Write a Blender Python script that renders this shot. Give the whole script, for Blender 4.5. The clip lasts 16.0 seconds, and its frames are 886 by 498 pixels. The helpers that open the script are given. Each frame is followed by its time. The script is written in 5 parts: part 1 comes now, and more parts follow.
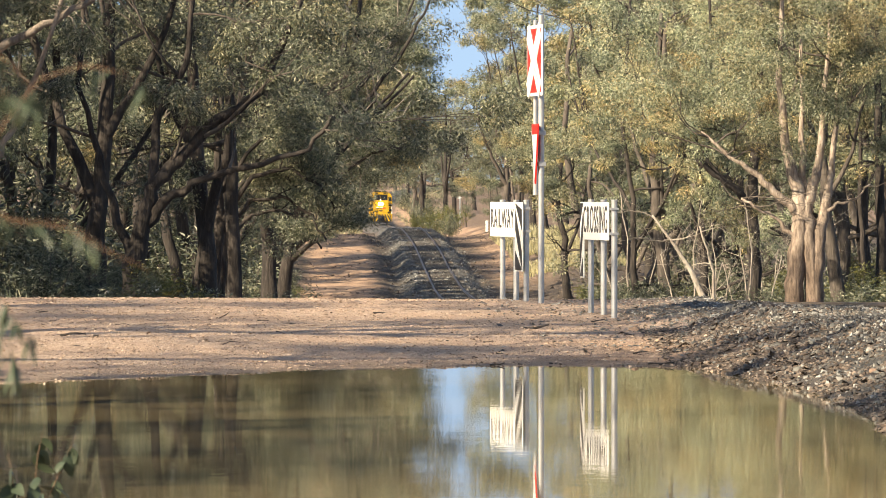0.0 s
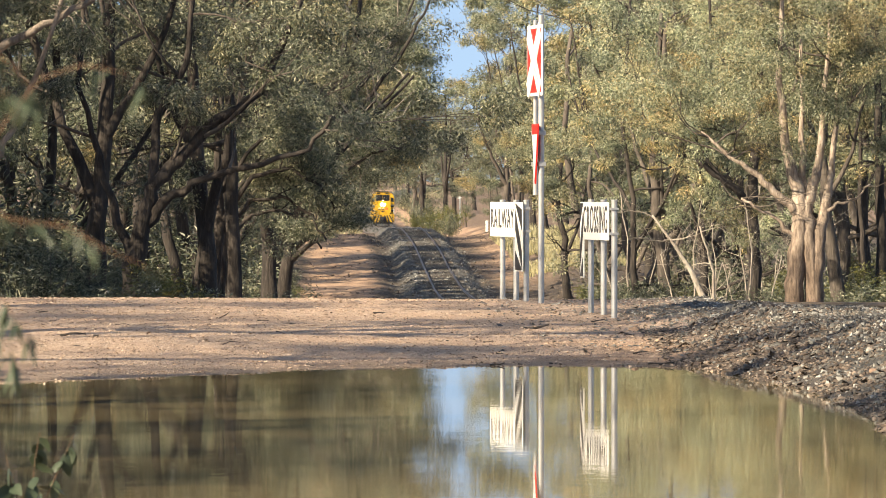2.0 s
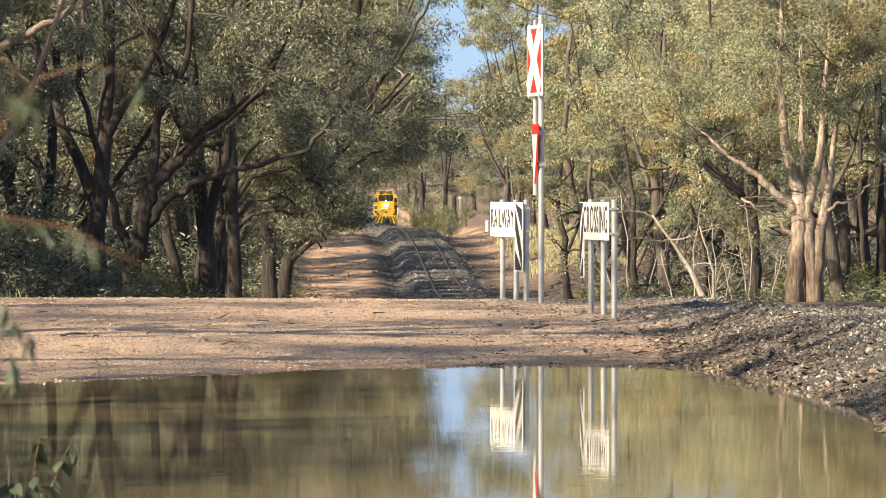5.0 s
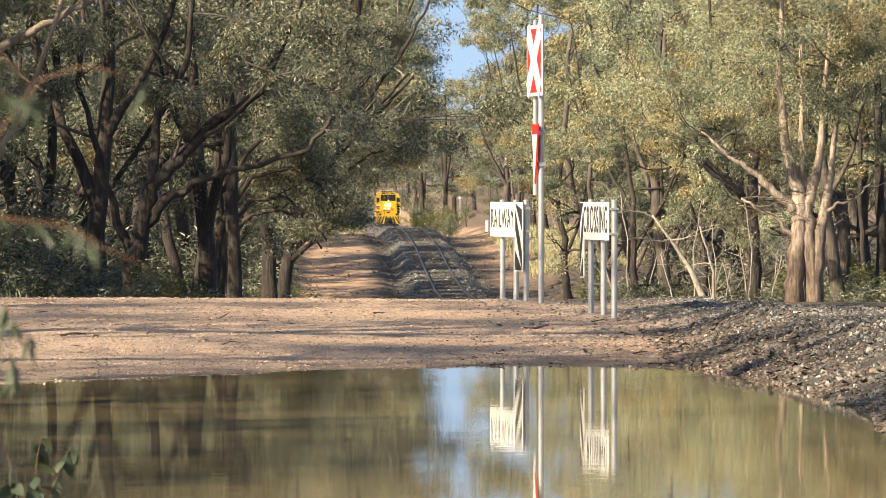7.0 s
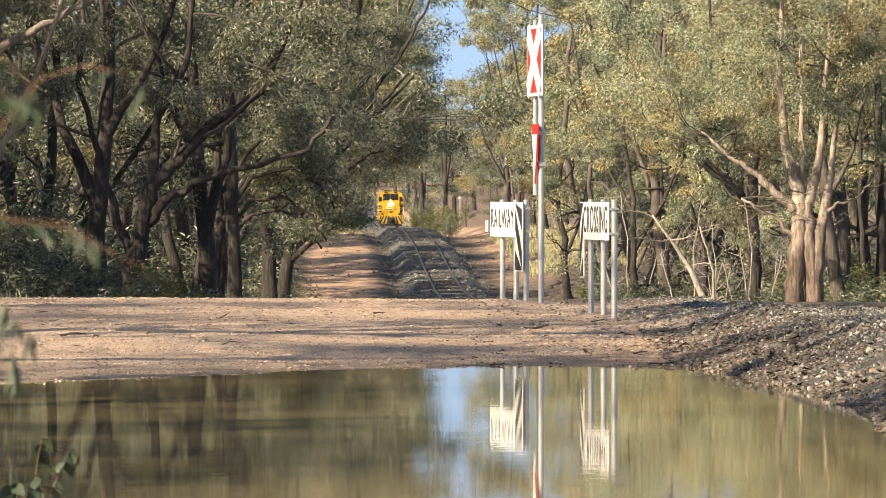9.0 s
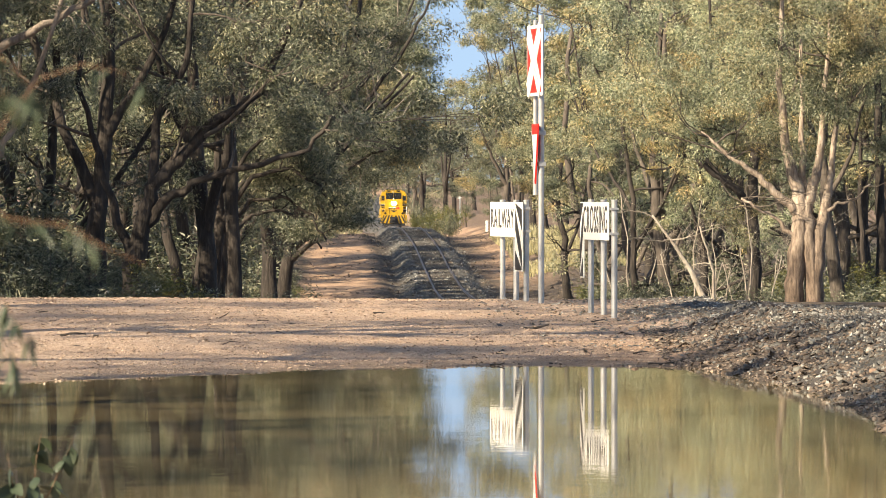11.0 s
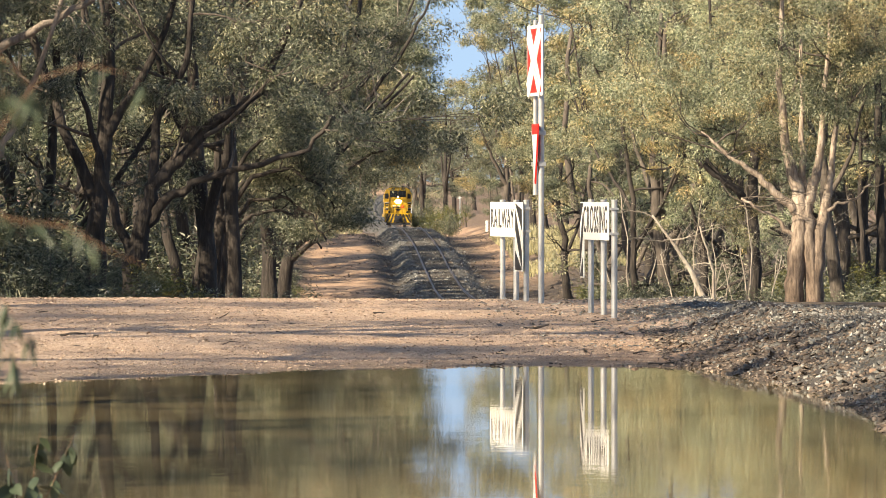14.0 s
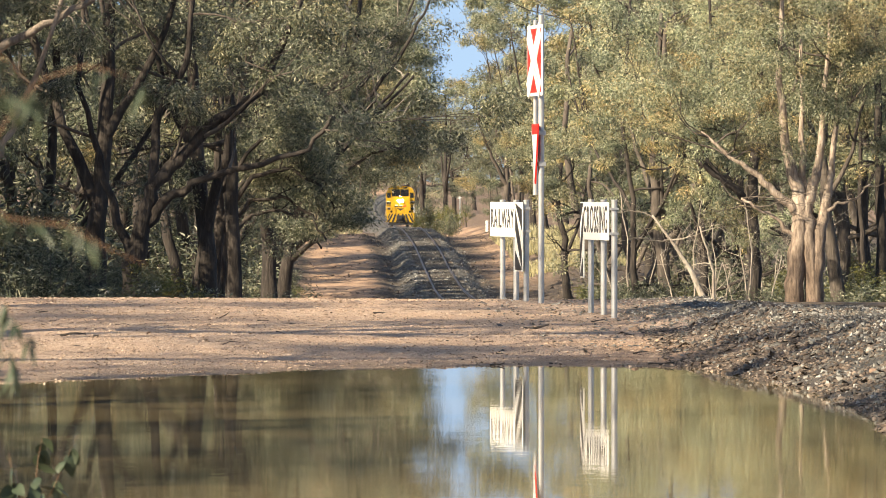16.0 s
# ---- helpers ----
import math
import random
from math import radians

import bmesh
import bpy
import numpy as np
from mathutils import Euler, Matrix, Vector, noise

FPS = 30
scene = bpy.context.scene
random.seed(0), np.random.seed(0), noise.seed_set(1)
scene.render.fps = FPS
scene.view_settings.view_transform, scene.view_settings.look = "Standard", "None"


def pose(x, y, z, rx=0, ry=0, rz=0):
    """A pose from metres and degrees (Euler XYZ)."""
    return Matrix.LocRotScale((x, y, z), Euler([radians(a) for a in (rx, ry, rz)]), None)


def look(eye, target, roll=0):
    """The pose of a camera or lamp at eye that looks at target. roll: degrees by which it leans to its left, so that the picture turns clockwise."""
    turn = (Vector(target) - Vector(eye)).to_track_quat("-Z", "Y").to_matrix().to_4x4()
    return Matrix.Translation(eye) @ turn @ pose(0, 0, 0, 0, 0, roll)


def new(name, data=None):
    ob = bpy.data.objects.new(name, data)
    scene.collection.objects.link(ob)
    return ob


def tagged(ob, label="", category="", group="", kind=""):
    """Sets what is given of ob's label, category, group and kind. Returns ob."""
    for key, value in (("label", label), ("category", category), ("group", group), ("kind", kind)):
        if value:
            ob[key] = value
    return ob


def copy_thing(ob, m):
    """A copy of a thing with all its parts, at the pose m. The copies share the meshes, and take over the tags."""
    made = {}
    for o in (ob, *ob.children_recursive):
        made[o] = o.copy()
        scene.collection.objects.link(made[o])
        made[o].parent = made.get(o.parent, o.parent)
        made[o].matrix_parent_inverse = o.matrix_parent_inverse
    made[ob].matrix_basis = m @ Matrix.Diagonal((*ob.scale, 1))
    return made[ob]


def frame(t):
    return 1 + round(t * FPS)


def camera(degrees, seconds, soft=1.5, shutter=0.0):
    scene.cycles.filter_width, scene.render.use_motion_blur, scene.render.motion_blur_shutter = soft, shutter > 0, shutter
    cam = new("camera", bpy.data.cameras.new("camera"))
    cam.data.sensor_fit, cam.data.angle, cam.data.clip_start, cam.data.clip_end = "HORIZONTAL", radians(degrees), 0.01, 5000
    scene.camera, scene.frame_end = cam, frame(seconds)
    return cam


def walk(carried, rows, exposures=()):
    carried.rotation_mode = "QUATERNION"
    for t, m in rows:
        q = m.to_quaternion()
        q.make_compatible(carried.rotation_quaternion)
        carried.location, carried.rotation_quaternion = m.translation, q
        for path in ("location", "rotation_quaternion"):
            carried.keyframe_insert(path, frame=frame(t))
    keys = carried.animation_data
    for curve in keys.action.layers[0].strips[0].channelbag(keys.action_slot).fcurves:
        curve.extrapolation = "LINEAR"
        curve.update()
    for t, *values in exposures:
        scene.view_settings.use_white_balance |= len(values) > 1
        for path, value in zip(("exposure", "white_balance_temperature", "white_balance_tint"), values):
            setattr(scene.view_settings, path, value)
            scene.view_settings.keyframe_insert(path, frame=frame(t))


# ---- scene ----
EYE_HEIGHT = 1.7
cam = camera(8.6, 16.0, soft=0.6)
cam_pose = look((0, 0, EYE_HEIGHT), (0, 100, EYE_HEIGHT - 0.969))
walk(cam, [(0, cam_pose), (16, cam_pose)], exposures=[(0, 1.22, 7700, 11), (16, 1.22, 7700, 11)])

cam.data.dof.use_dof, cam.data.dof.focus_distance, cam.data.dof.aperture_fstop = True, 85.0, 17.0

# ---- daylight ----
SUN_AZ, SUN_EL = 230.0, 30.0          # degrees, clockwise from +y
world = bpy.data.worlds.new("world")
scene.world = world
world.use_nodes = True
wn = world.node_tree.nodes
sky = wn.new("ShaderNodeTexSky")
sky.sky_type = "NISHITA"
sky.sun_disc = False
sky.sun_elevation = radians(SUN_EL)
sky.sun_rotation = radians(SUN_AZ)
sky.air_density, sky.dust_density, sky.ozone_density = 1.0, 0.4, 1.5
wn["Background"].inputs[1].default_value = 0.105
sky_dir = wn.new("ShaderNodeTexCoord")
lift_dir = wn.new("ShaderNodeVectorMath")          # a clear, high sky down to the tree tops
lift_dir.operation = "ADD"
lift_dir.inputs[1].default_value = (0, 0, 0.28)
unit_dir = wn.new("ShaderNodeVectorMath")
unit_dir.operation = "NORMALIZE"
world.node_tree.links.new(sky_dir.outputs["Generated"], lift_dir.inputs[0])
world.node_tree.links.new(lift_dir.outputs[0], unit_dir.inputs[0])
world.node_tree.links.new(unit_dir.outputs[0], sky.inputs[0])
world.node_tree.links.new(sky.outputs[0], wn["Background"].inputs[0])
sun = new("sun", bpy.data.lights.new("sun", "SUN"))
sun.data.energy, sun.data.angle, sun.data.color = 5.0, radians(0.55), (1.0, 0.90, 0.74)
to_sun = Vector((math.sin(radians(SUN_AZ)) * math.cos(radians(SUN_EL)),
                 math.cos(radians(SUN_AZ)) * math.cos(radians(SUN_EL)), math.sin(radians(SUN_EL))))
sun.matrix_world = look(tuple(to_sun * 50), (0, 0, 0))


# ---- materials ----
def material(name, rough=0.8, metal=0.0):
    m = bpy.data.materials.new(name)
    m.use_nodes = True
    b = m.node_tree.nodes["Principled BSDF"]
    b.inputs["Roughness"].default_value = rough
    b.inputs["Metallic"].default_value = metal
    return m, m.node_tree.nodes, m.node_tree.links, b


def noise_tex(n, l, scale, detail=4.0, rough=0.6, coords="Object", squash=None):
    tc = n.new("ShaderNodeTexCoord")
    t = n.new("ShaderNodeTexNoise")
    t.inputs["Scale"].default_value = scale
    t.inputs["Detail"].default_value = detail
    t.inputs["Roughness"].default_value = rough
    if squash:
        mp = n.new("ShaderNodeMapping")
        mp.inputs["Scale"].default_value = squash
        l.new(tc.outputs[coords], mp.inputs[0])
        l.new(mp.outputs[0], t.inputs["Vector"])
    else:
        l.new(tc.outputs[coords], t.inputs["Vector"])
    return t.outputs["Fac"]


def ramp(n, l, fac, stops):
    r = n.new("ShaderNodeValToRGB")
    while len(r.color_ramp.elements) < len(stops):
        r.color_ramp.elements.new(0.5)
    for e, (p, c) in zip(r.color_ramp.elements, stops):
        e.position, e.color = p, (*c, 1)
    l.new(fac, r.inputs[0])
    return r.outputs[0]


def mix(n, l, fac, a, b, mode="MIX"):
    m = n.new("ShaderNodeMix")
    m.data_type, m.blend_type = "RGBA", mode
    for k, v in ((0, fac), (6, a), (7, b)):
        if isinstance(v, (int, float)):
            m.inputs[k].default_value = v
        elif isinstance(v, tuple):
            m.inputs[k].default_value = (*v, 1)
        else:
            l.new(v, m.inputs[k])
    return m.outputs[2]


def bump(n, l, b, height, strength, dist):
    k = n.new("ShaderNodeBump")
    k.inputs["Strength"].default_value = strength
    k.inputs["Distance"].default_value = dist
    l.new(height, k.inputs["Height"])
    l.new(k.outputs[0], b.inputs["Normal"])
    return k


def bark_material(name, dark, light, scale=6.0):
    m, n, l, b = material(name, 0.9)
    streak = noise_tex(n, l, scale, 6, 0.65, squash=(3, 3, 0.5))
    patch = noise_tex(n, l, 0.9, 3, 0.5)
    c = ramp(n, l, streak, [(0.3, tuple(v * 0.45 for v in dark)), (0.52, dark), (0.72, light)])
    c2 = mix(n, l, ramp(n, l, patch, [(0.42, (0, 0, 0)), (0.62, (1, 1, 1))]), c, light)
    l.new(mix(n, l, 0.55, c, c2), b.inputs["Base Color"])
    bump(n, l, b, streak, 0.8, 0.05)
    return m


def leaf_material(name, colours, trans=0.16, warm=(1.34, 0.98, 0.72)):
    m, n, l, b = material(name, 0.5)
    g = n.new("ShaderNodeNewGeometry")
    oi = n.new("ShaderNodeObjectInfo")
    c = ramp(n, l, g.outputs["Random Per Island"], [(i / (len(colours) - 1), k) for i, k in enumerate(colours)])
    hs = n.new("ShaderNodeHueSaturation")
    mr = n.new("ShaderNodeMapRange")
    mr.inputs[3].default_value, mr.inputs[4].default_value = 0.75, 1.25
    l.new(oi.outputs["Random"], mr.inputs[0])
    l.new(mr.outputs[0], hs.inputs["Value"])
    l.new(c, hs.inputs["Color"])
    patch = noise_tex(n, l, 0.7, 2, 0.5)
    c2 = mix(n, l, ramp(n, l, patch, [(0.47, (0, 0, 0)), (0.64, (1, 1, 1))]), hs.outputs[0], warm, "MULTIPLY")
    # lit and shaded foliage clumps, put into the leaf colour as broad noise
    clump_shade = noise_tex(n, l, 1.3, 3, 0.6)
    c2 = mix(n, l, 0.8, c2, ramp(n, l, clump_shade, [(0.36, (0.55, 0.58, 0.6)), (0.5, (1, 1, 1)), (0.64, (1.4, 1.32, 1.2))]), "MULTIPLY")
    l.new(c2, b.inputs["Base Color"])
    b.inputs["Specular IOR Level"].default_value = 0.45
    tr = n.new("ShaderNodeBsdfTranslucent")
    l.new(c2, tr.inputs[0])
    mx = n.new("ShaderNodeMixShader")
    mx.inputs[0].default_value = trans
    l.new(b.outputs[0], mx.inputs[1])
    l.new(tr.outputs[0], mx.inputs[2])
    l.new(mx.outputs[0], n["Material Output"].inputs[0])
    return m


def plain(name, colour, rough=0.5, metal=0.0, wear=0.12, scale=5.0):
    m, n, l, b = material(name, rough, metal)
    f = noise_tex(n, l, scale, 6, 0.65)
    l.new(ramp(n, l, f, [(0.3, tuple(v * (1 - 2 * wear) for v in colour)), (0.65, colour)]), b.inputs["Base Color"])
    bump(n, l, b, f, 0.15, 0.01)
    return m


M_IRONBARK = bark_material("dark_bark", (0.028, 0.023, 0.02), (0.075, 0.062, 0.052))
def gum_material():
    m, n, l, b = material("gum_bark_with_rough_base", 0.85)
    streak = noise_tex(n, l, 4.5, 7, 0.75, squash=(3, 3, 0.5))
    pale = ramp(n, l, streak, [(0.36, (0.13, 0.098, 0.08)), (0.5, (0.33, 0.265, 0.21)), (0.66, (0.52, 0.445, 0.365))])
    rough = ramp(n, l, streak, [(0.36, (0.06, 0.045, 0.035)), (0.52, (0.16, 0.115, 0.085)), (0.7, (0.30, 0.23, 0.175))])
    tc = n.new("ShaderNodeTexCoord")
    sp = n.new("ShaderNodeSeparateXYZ")
    l.new(tc.outputs["Object"], sp.inputs[0])
    ad = n.new("ShaderNodeMath")
    ad.operation = "MULTIPLY_ADD"
    l.new(noise_tex(n, l, 1.4, 4, 0.6), ad.inputs[0])
    ad.inputs[1].default_value = 2.6
    l.new(sp.outputs[2], ad.inputs[2])
    mr = n.new("ShaderNodeMapRange")
    mr.inputs[1].default_value, mr.inputs[2].default_value = 3.3, 4.9
    l.new(ad.outputs[0], mr.inputs[0])
    l.new(mix(n, l, mr.outputs[0], rough, pale), b.inputs["Base Color"])
    bump(n, l, b, streak, 0.8, 0.04)
    return m


M_GUM = gum_material()
M_BOX = bark_material("grey_box_bark", (0.07, 0.058, 0.048), (0.165, 0.138, 0.115))
# lighter copy of the box bark: sunlight on the limbs is in the colour
M_PALE = bark_material("sunlit_limb_bark", (0.20, 0.165, 0.135), (0.40, 0.34, 0.285))
M_DEAD = bark_material("bleached_twigs", (0.30, 0.26, 0.22), (0.50, 0.45, 0.38))
# sunlit crowns: bright sun and dark pockets are put into the leaf colours
M_LEAF_R = leaf_material("sunlit_tone_leaves", [(0.045, 0.062, 0.036), (0.15, 0.18, 0.108), (0.30, 0.33, 0.21), (0.44, 0.455, 0.335)])
# shaded bush: a darker copy, leaf highlights put into its top colour
M_LEAF_L = leaf_material("olive_shade_leaves", [(0.034, 0.045, 0.028), (0.085, 0.102, 0.064), (0.17, 0.182, 0.118), (0.34, 0.35, 0.265)], warm=(1.08, 1.0, 0.9))
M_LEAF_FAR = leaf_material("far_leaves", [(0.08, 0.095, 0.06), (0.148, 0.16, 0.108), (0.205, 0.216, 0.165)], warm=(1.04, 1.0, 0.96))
M_LEAF_SHRUB = leaf_material("shrub_leaves", [(0.06, 0.078, 0.022), (0.125, 0.14, 0.038), (0.20, 0.20, 0.08)])
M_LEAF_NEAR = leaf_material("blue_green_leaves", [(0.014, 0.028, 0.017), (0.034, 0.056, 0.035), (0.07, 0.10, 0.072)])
M_GRASS = leaf_material("dry_grass", [(0.24, 0.235, 0.13), (0.37, 0.345, 0.20), (0.45, 0.42, 0.27)], warm=(1.05, 1.0, 0.92))


def ground_material():
    m, n, l, b = material("gravel_and_soil", 0.92)
    at = n.new("ShaderNodeAttribute")
    at.attribute_name = "soil"
    sep = n.new("ShaderNodeSeparateColor")
    l.new(at.outputs["Color"], sep.inputs[0])
    fine = noise_tex(n, l, 26, 5, 0.75)
    big = noise_tex(n, l, 0.55, 5, 0.6)
    vo = n.new("ShaderNodeTexVoronoi")
    tc = n.new("ShaderNodeTexCoord")
    vo.inputs["Scale"].default_value = 22
    l.new(tc.outputs["Object"], vo.inputs["Vector"])
    peb = ramp(n, l, vo.outputs["Color"], [(0.1, (0.21, 0.14, 0.1)), (0.45, (0.43, 0.31, 0.22)), (0.8, (0.60, 0.47, 0.365))])
    gravel = mix(n, l, 0.5, ramp(n, l, fine, [(0.36, (0.19, 0.125, 0.09)), (0.5, (0.48, 0.345, 0.255)), (0.64, (0.66, 0.51, 0.395))]), peb)
    gravel = mix(n, l, ramp(n, l, big, [(0.4, (0, 0, 0)), (0.65, (1, 1, 1))]), gravel, (0.49, 0.34, 0.24))
    litter = ramp(n, l, noise_tex(n, l, 3, 8, 0.85), [(0.36, (0.03, 0.025, 0.02)), (0.5, (0.08, 0.062, 0.048)), (0.66, (0.18, 0.14, 0.105))])
    dirt = ramp(n, l, noise_tex(n, l, 1.2, 6, 0.7), [(0.3, (0.22, 0.135, 0.086)), (0.7, (0.57, 0.385, 0.255))])
    stone = ramp(n, l, noise_tex(n, l, 4, 8, 0.85), [(0.36, (0.026, 0.025, 0.023)), (0.52, (0.085, 0.083, 0.077)), (0.66, (0.30, 0.297, 0.27))])
    rows = noise_tex(n, l, 1.6, 9, 0.78, squash=(0.35, 1.1, 1))
    tone = ramp(n, l, rows, [(0.36, (0.42, 0.40, 0.38)), (0.5, (0.85, 0.85, 0.85)), (0.62, (1.45, 1.42, 1.36))])
    litter = mix(n, l, 0.9, litter, tone, "MULTIPLY")
    dirt = mix(n, l, 0.6, dirt, tone, "MULTIPLY")
    stone = mix(n, l, 0.8, stone, tone, "MULTIPLY")
    c = mix(n, l, sep.outputs[0], gravel, litter)
    c = mix(n, l, sep.outputs[1], c, dirt)
    c = mix(n, l, sep.outputs[2], c, stone)
    l.new(c, b.inputs["Base Color"])
    bump(n, l, b, fine, 1.0, 0.042)
    return m


def water_material():
    m, n, l, b = material("muddy_water", 0.015)
    murk = noise_tex(n, l, 0.35, 3, 0.5)
    l.new(ramp(n, l, murk, [(0.3, (0.19, 0.155, 0.085)), (0.7, (0.235, 0.19, 0.11))]), b.inputs["Base Color"])
    b.inputs["IOR"].default_value = 1.33
    rip = noise_tex(n, l, 3.4, 3, 0.55, squash=(0.5, 1.3, 1))
    bump(n, l, b, rip, 1.0, 0.00052)
    return m


M_GROUND = ground_material()
M_WATER = water_material()
M_STEEL = plain("galvanised_steel", (0.50, 0.51, 0.50), 0.42, 0.6)
M_WHITE = plain("white_sign_face", (0.78, 0.78, 0.74), 0.35, 0, 0.06)
M_BLACK = plain("black_paint", (0.02, 0.02, 0.022), 0.5)
M_RED = plain("red_reflective_face", (0.78, 0.035, 0.03), 0.35, 0, 0.05)
M_RAIL = plain("worn_rail_steel", (0.15, 0.12, 0.10), 0.42, 0.45, 0.25)
M_SLEEPER = plain("weathered_sleeper", (0.11, 0.10, 0.09), 0.9, 0, 0.25)
M_YELLOW = plain("yellow_locomotive_paint", (0.50, 0.305, 0.02), 0.35, 0, 0.2, 2.0)
M_GLASS = plain("dark_cab_glass", (0.02, 0.022, 0.025), 0.08)


def stone_material(name, cols):
    m, n, l, b = material(name, 0.85)
    g = n.new("ShaderNodeNewGeometry")
    oi = n.new("ShaderNodeObjectInfo")
    ad = n.new("ShaderNodeMath")
    ad.operation = "ADD"
    fr = n.new("ShaderNodeMath")
    fr.operation = "FRACT"
    l.new(g.outputs["Random Per Island"], ad.inputs[0])
    l.new(oi.outputs["Random"], ad.inputs[1])
    l.new(ad.outputs[0], fr.inputs[0])
    c = ramp(n, l, fr.outputs[0], [(i / (len(cols) - 1), k) for i, k in enumerate(cols)])
    f = noise_tex(n, l, 30, 4, 0.7)
    l.new(mix(n, l, 0.35, c, ramp(n, l, f, [(0.3, (0.3, 0.3, 0.3)), (0.7, (1, 1, 1))]), "MULTIPLY"), b.inputs["Base Color"])
    bump(n, l, b, f, 0.5, 0.01)
    return m


M_BALLAST = stone_material("crushed_basalt", [(0.04, 0.039, 0.036), (0.085, 0.084, 0.078), (0.15, 0.15, 0.138), (0.10, 0.07, 0.05), (0.21, 0.207, 0.186), (0.42, 0.41, 0.37)])
M_PEBBLE = stone_material("pink_brown_pebbles", [(0.10, 0.066, 0.048), (0.22, 0.145, 0.10), (0.42, 0.295, 0.205), (0.50, 0.375, 0.275), (0.58, 0.46, 0.36)])


M_LITTER = stone_material("dry_bark_litter", [(0.03, 0.024, 0.02), (0.08, 0.06, 0.046), (0.15, 0.115, 0.088), (0.28, 0.22, 0.17)])


def lamp_material(name, colour, power):
    m, n, l, b = material(name, 0.3)
    b.inputs["Base Color"].default_value = (*colour, 1)
    b.inputs["Emission Color"].default_value = (*colour, 1)
    b.inputs["Emission Strength"].default_value = power
    return m


M_LAMP = lamp_material("lit_headlight", (1.0, 0.80, 0.45), 16.0)


# ---- mesh helpers ----
def link_mesh(name, verts, faces, mat, parent=None, smooth=False, label=""):
    me = bpy.data.meshes.new(name)
    me.from_pydata([tuple(v) for v in verts], [], faces)
    me.materials.append(mat)
    if smooth:
        me.shade_smooth()
    ob = new(name, me)
    ob.parent = parent
    if label:
        ob["label"] = label
    return ob


def blade_mesh(name, verts, mat, parent=None):
    """verts: array (n, corners, 3), one separate blade each."""
    k, w = verts.shape[:2]
    me = bpy.data.meshes.new(name)
    me.vertices.add(k * w)
    me.vertices.foreach_set("co", verts.astype(np.float32).ravel())
    me.loops.add(k * w)
    me.loops.foreach_set("vertex_index", np.arange(k * w, dtype=np.int32))
    me.polygons.add(k)
    me.polygons.foreach_set("loop_start", np.arange(0, k * w, w, dtype=np.int32))
    me.update(calc_edges=True)
    me.materials.append(mat)
    ob = new(name, me)
    ob.parent = parent
    return ob


def part(name, bm, mat, parent, label=""):
    me = bpy.data.meshes.new(name)
    bm.to_mesh(me)
    bm.free()
    me.materials.append(mat)
    ob = new(name, me)
    ob.parent = parent
    if label:
        ob["label"] = label
    return ob


def box_bm(x0, x1, y0, y1, z0, z1, bev=0.0, bm=None):
    bm = bm or bmesh.new()
    r = bmesh.ops.create_cube(bm, size=1, matrix=Matrix.Translation(((x0 + x1) / 2, (y0 + y1) / 2, (z0 + z1) / 2))
                              @ Matrix.Diagonal((x1 - x0, y1 - y0, z1 - z0, 1)))
    if bev:
        es = list({e for v in r["verts"] for e in v.link_edges})
        bmesh.ops.bevel(bm, geom=es, offset=bev, segments=2, affect="EDGES")
    return bm


def cyl_bm(p, q, r, sides=14, bm=None, r2=None):
    bm = bm or bmesh.new()
    p, q = Vector(p), Vector(q)
    m = Matrix.Translation((p + q) / 2) @ (q - p).to_track_quat("Z", "Y").to_matrix().to_4x4()
    bmesh.ops.create_cone(bm, cap_ends=True, segments=sides, radius1=r, radius2=r if r2 is None else r2, depth=(q - p).length, matrix=m)
    return bm


def prism_bm(outline, y0, y1, bm=None):
    """outline of (x, z) pushed from y0 to y1."""
    bm = bm or bmesh.new()
    a = [bm.verts.new((x, y0, z)) for x, z in outline]
    c = [bm.verts.new((x, y1, z)) for x, z in outline]
    k = len(a)
    bm.faces.new(a)
    bm.faces.new(c[::-1])
    for i in range(k):
        bm.faces.new((a[i], c[i], c[(i + 1) % k], a[(i + 1) % k]))
    bmesh.ops.recalc_face_normals(bm, faces=bm.faces)
    return bm


def tube_data(verts, faces, pts, radii, sides=7):
    """Appends a tapered tube along pts."""
    base = len(verts)
    pts = [Vector(p) for p in pts]
    ref = Vector((0.31, 0.95, 0.05))
    for i, p in enumerate(pts):
        t = (pts[min(i + 1, len(pts) - 1)] - pts[max(i - 1, 0)]).normalized()
        u = t.cross(ref).normalized()
        v = t.cross(u)
        for k in range(sides):
            a = 2 * math.pi * k / sides
            verts.append(p + (u * math.cos(a) + v * math.sin(a)) * radii[i])
    for i in range(len(pts) - 1):
        for k in range(sides):
            a, c = base + i * sides + k, base + i * sides + (k + 1) % sides
            faces.append((a, c, c + sides, a + sides))
    verts.append(pts[-1])
    top = base + (len(pts) - 1) * sides
    for k in range(sides):
        faces.append((top + k, top + (k + 1) % sides, len(verts) - 1))


# ---- the lie of the land ----
TRACK_D = np.array([-300, 0, 64, 76, 90, 150, 230, 318, 393, 444, 484, 540, 606, 690, 750, 850, 930, 1100, 1250, 1400, 3000.])
TRACK_X = np.array([18.9, 7.9, 5.60, 5.20, 4.87, 3.75, 2.3, 0.71, -0.3, -1.42, -2.57, -3.5, -4.36, -6.45, -7.9, -10.2, -11.6, -11.2, -8.0, -2.0, 60.])
TRACK_Z = np.array([0.5, 0.5, 0.49, 0.28, 0.0, -1.25, -2.8, -3.94, -3.55, -2.13, -1.27, -1.75, -1.84, -2.45, -2.45, -1.6, -0.9, 0.7, 2.2, 3.2, 15.])


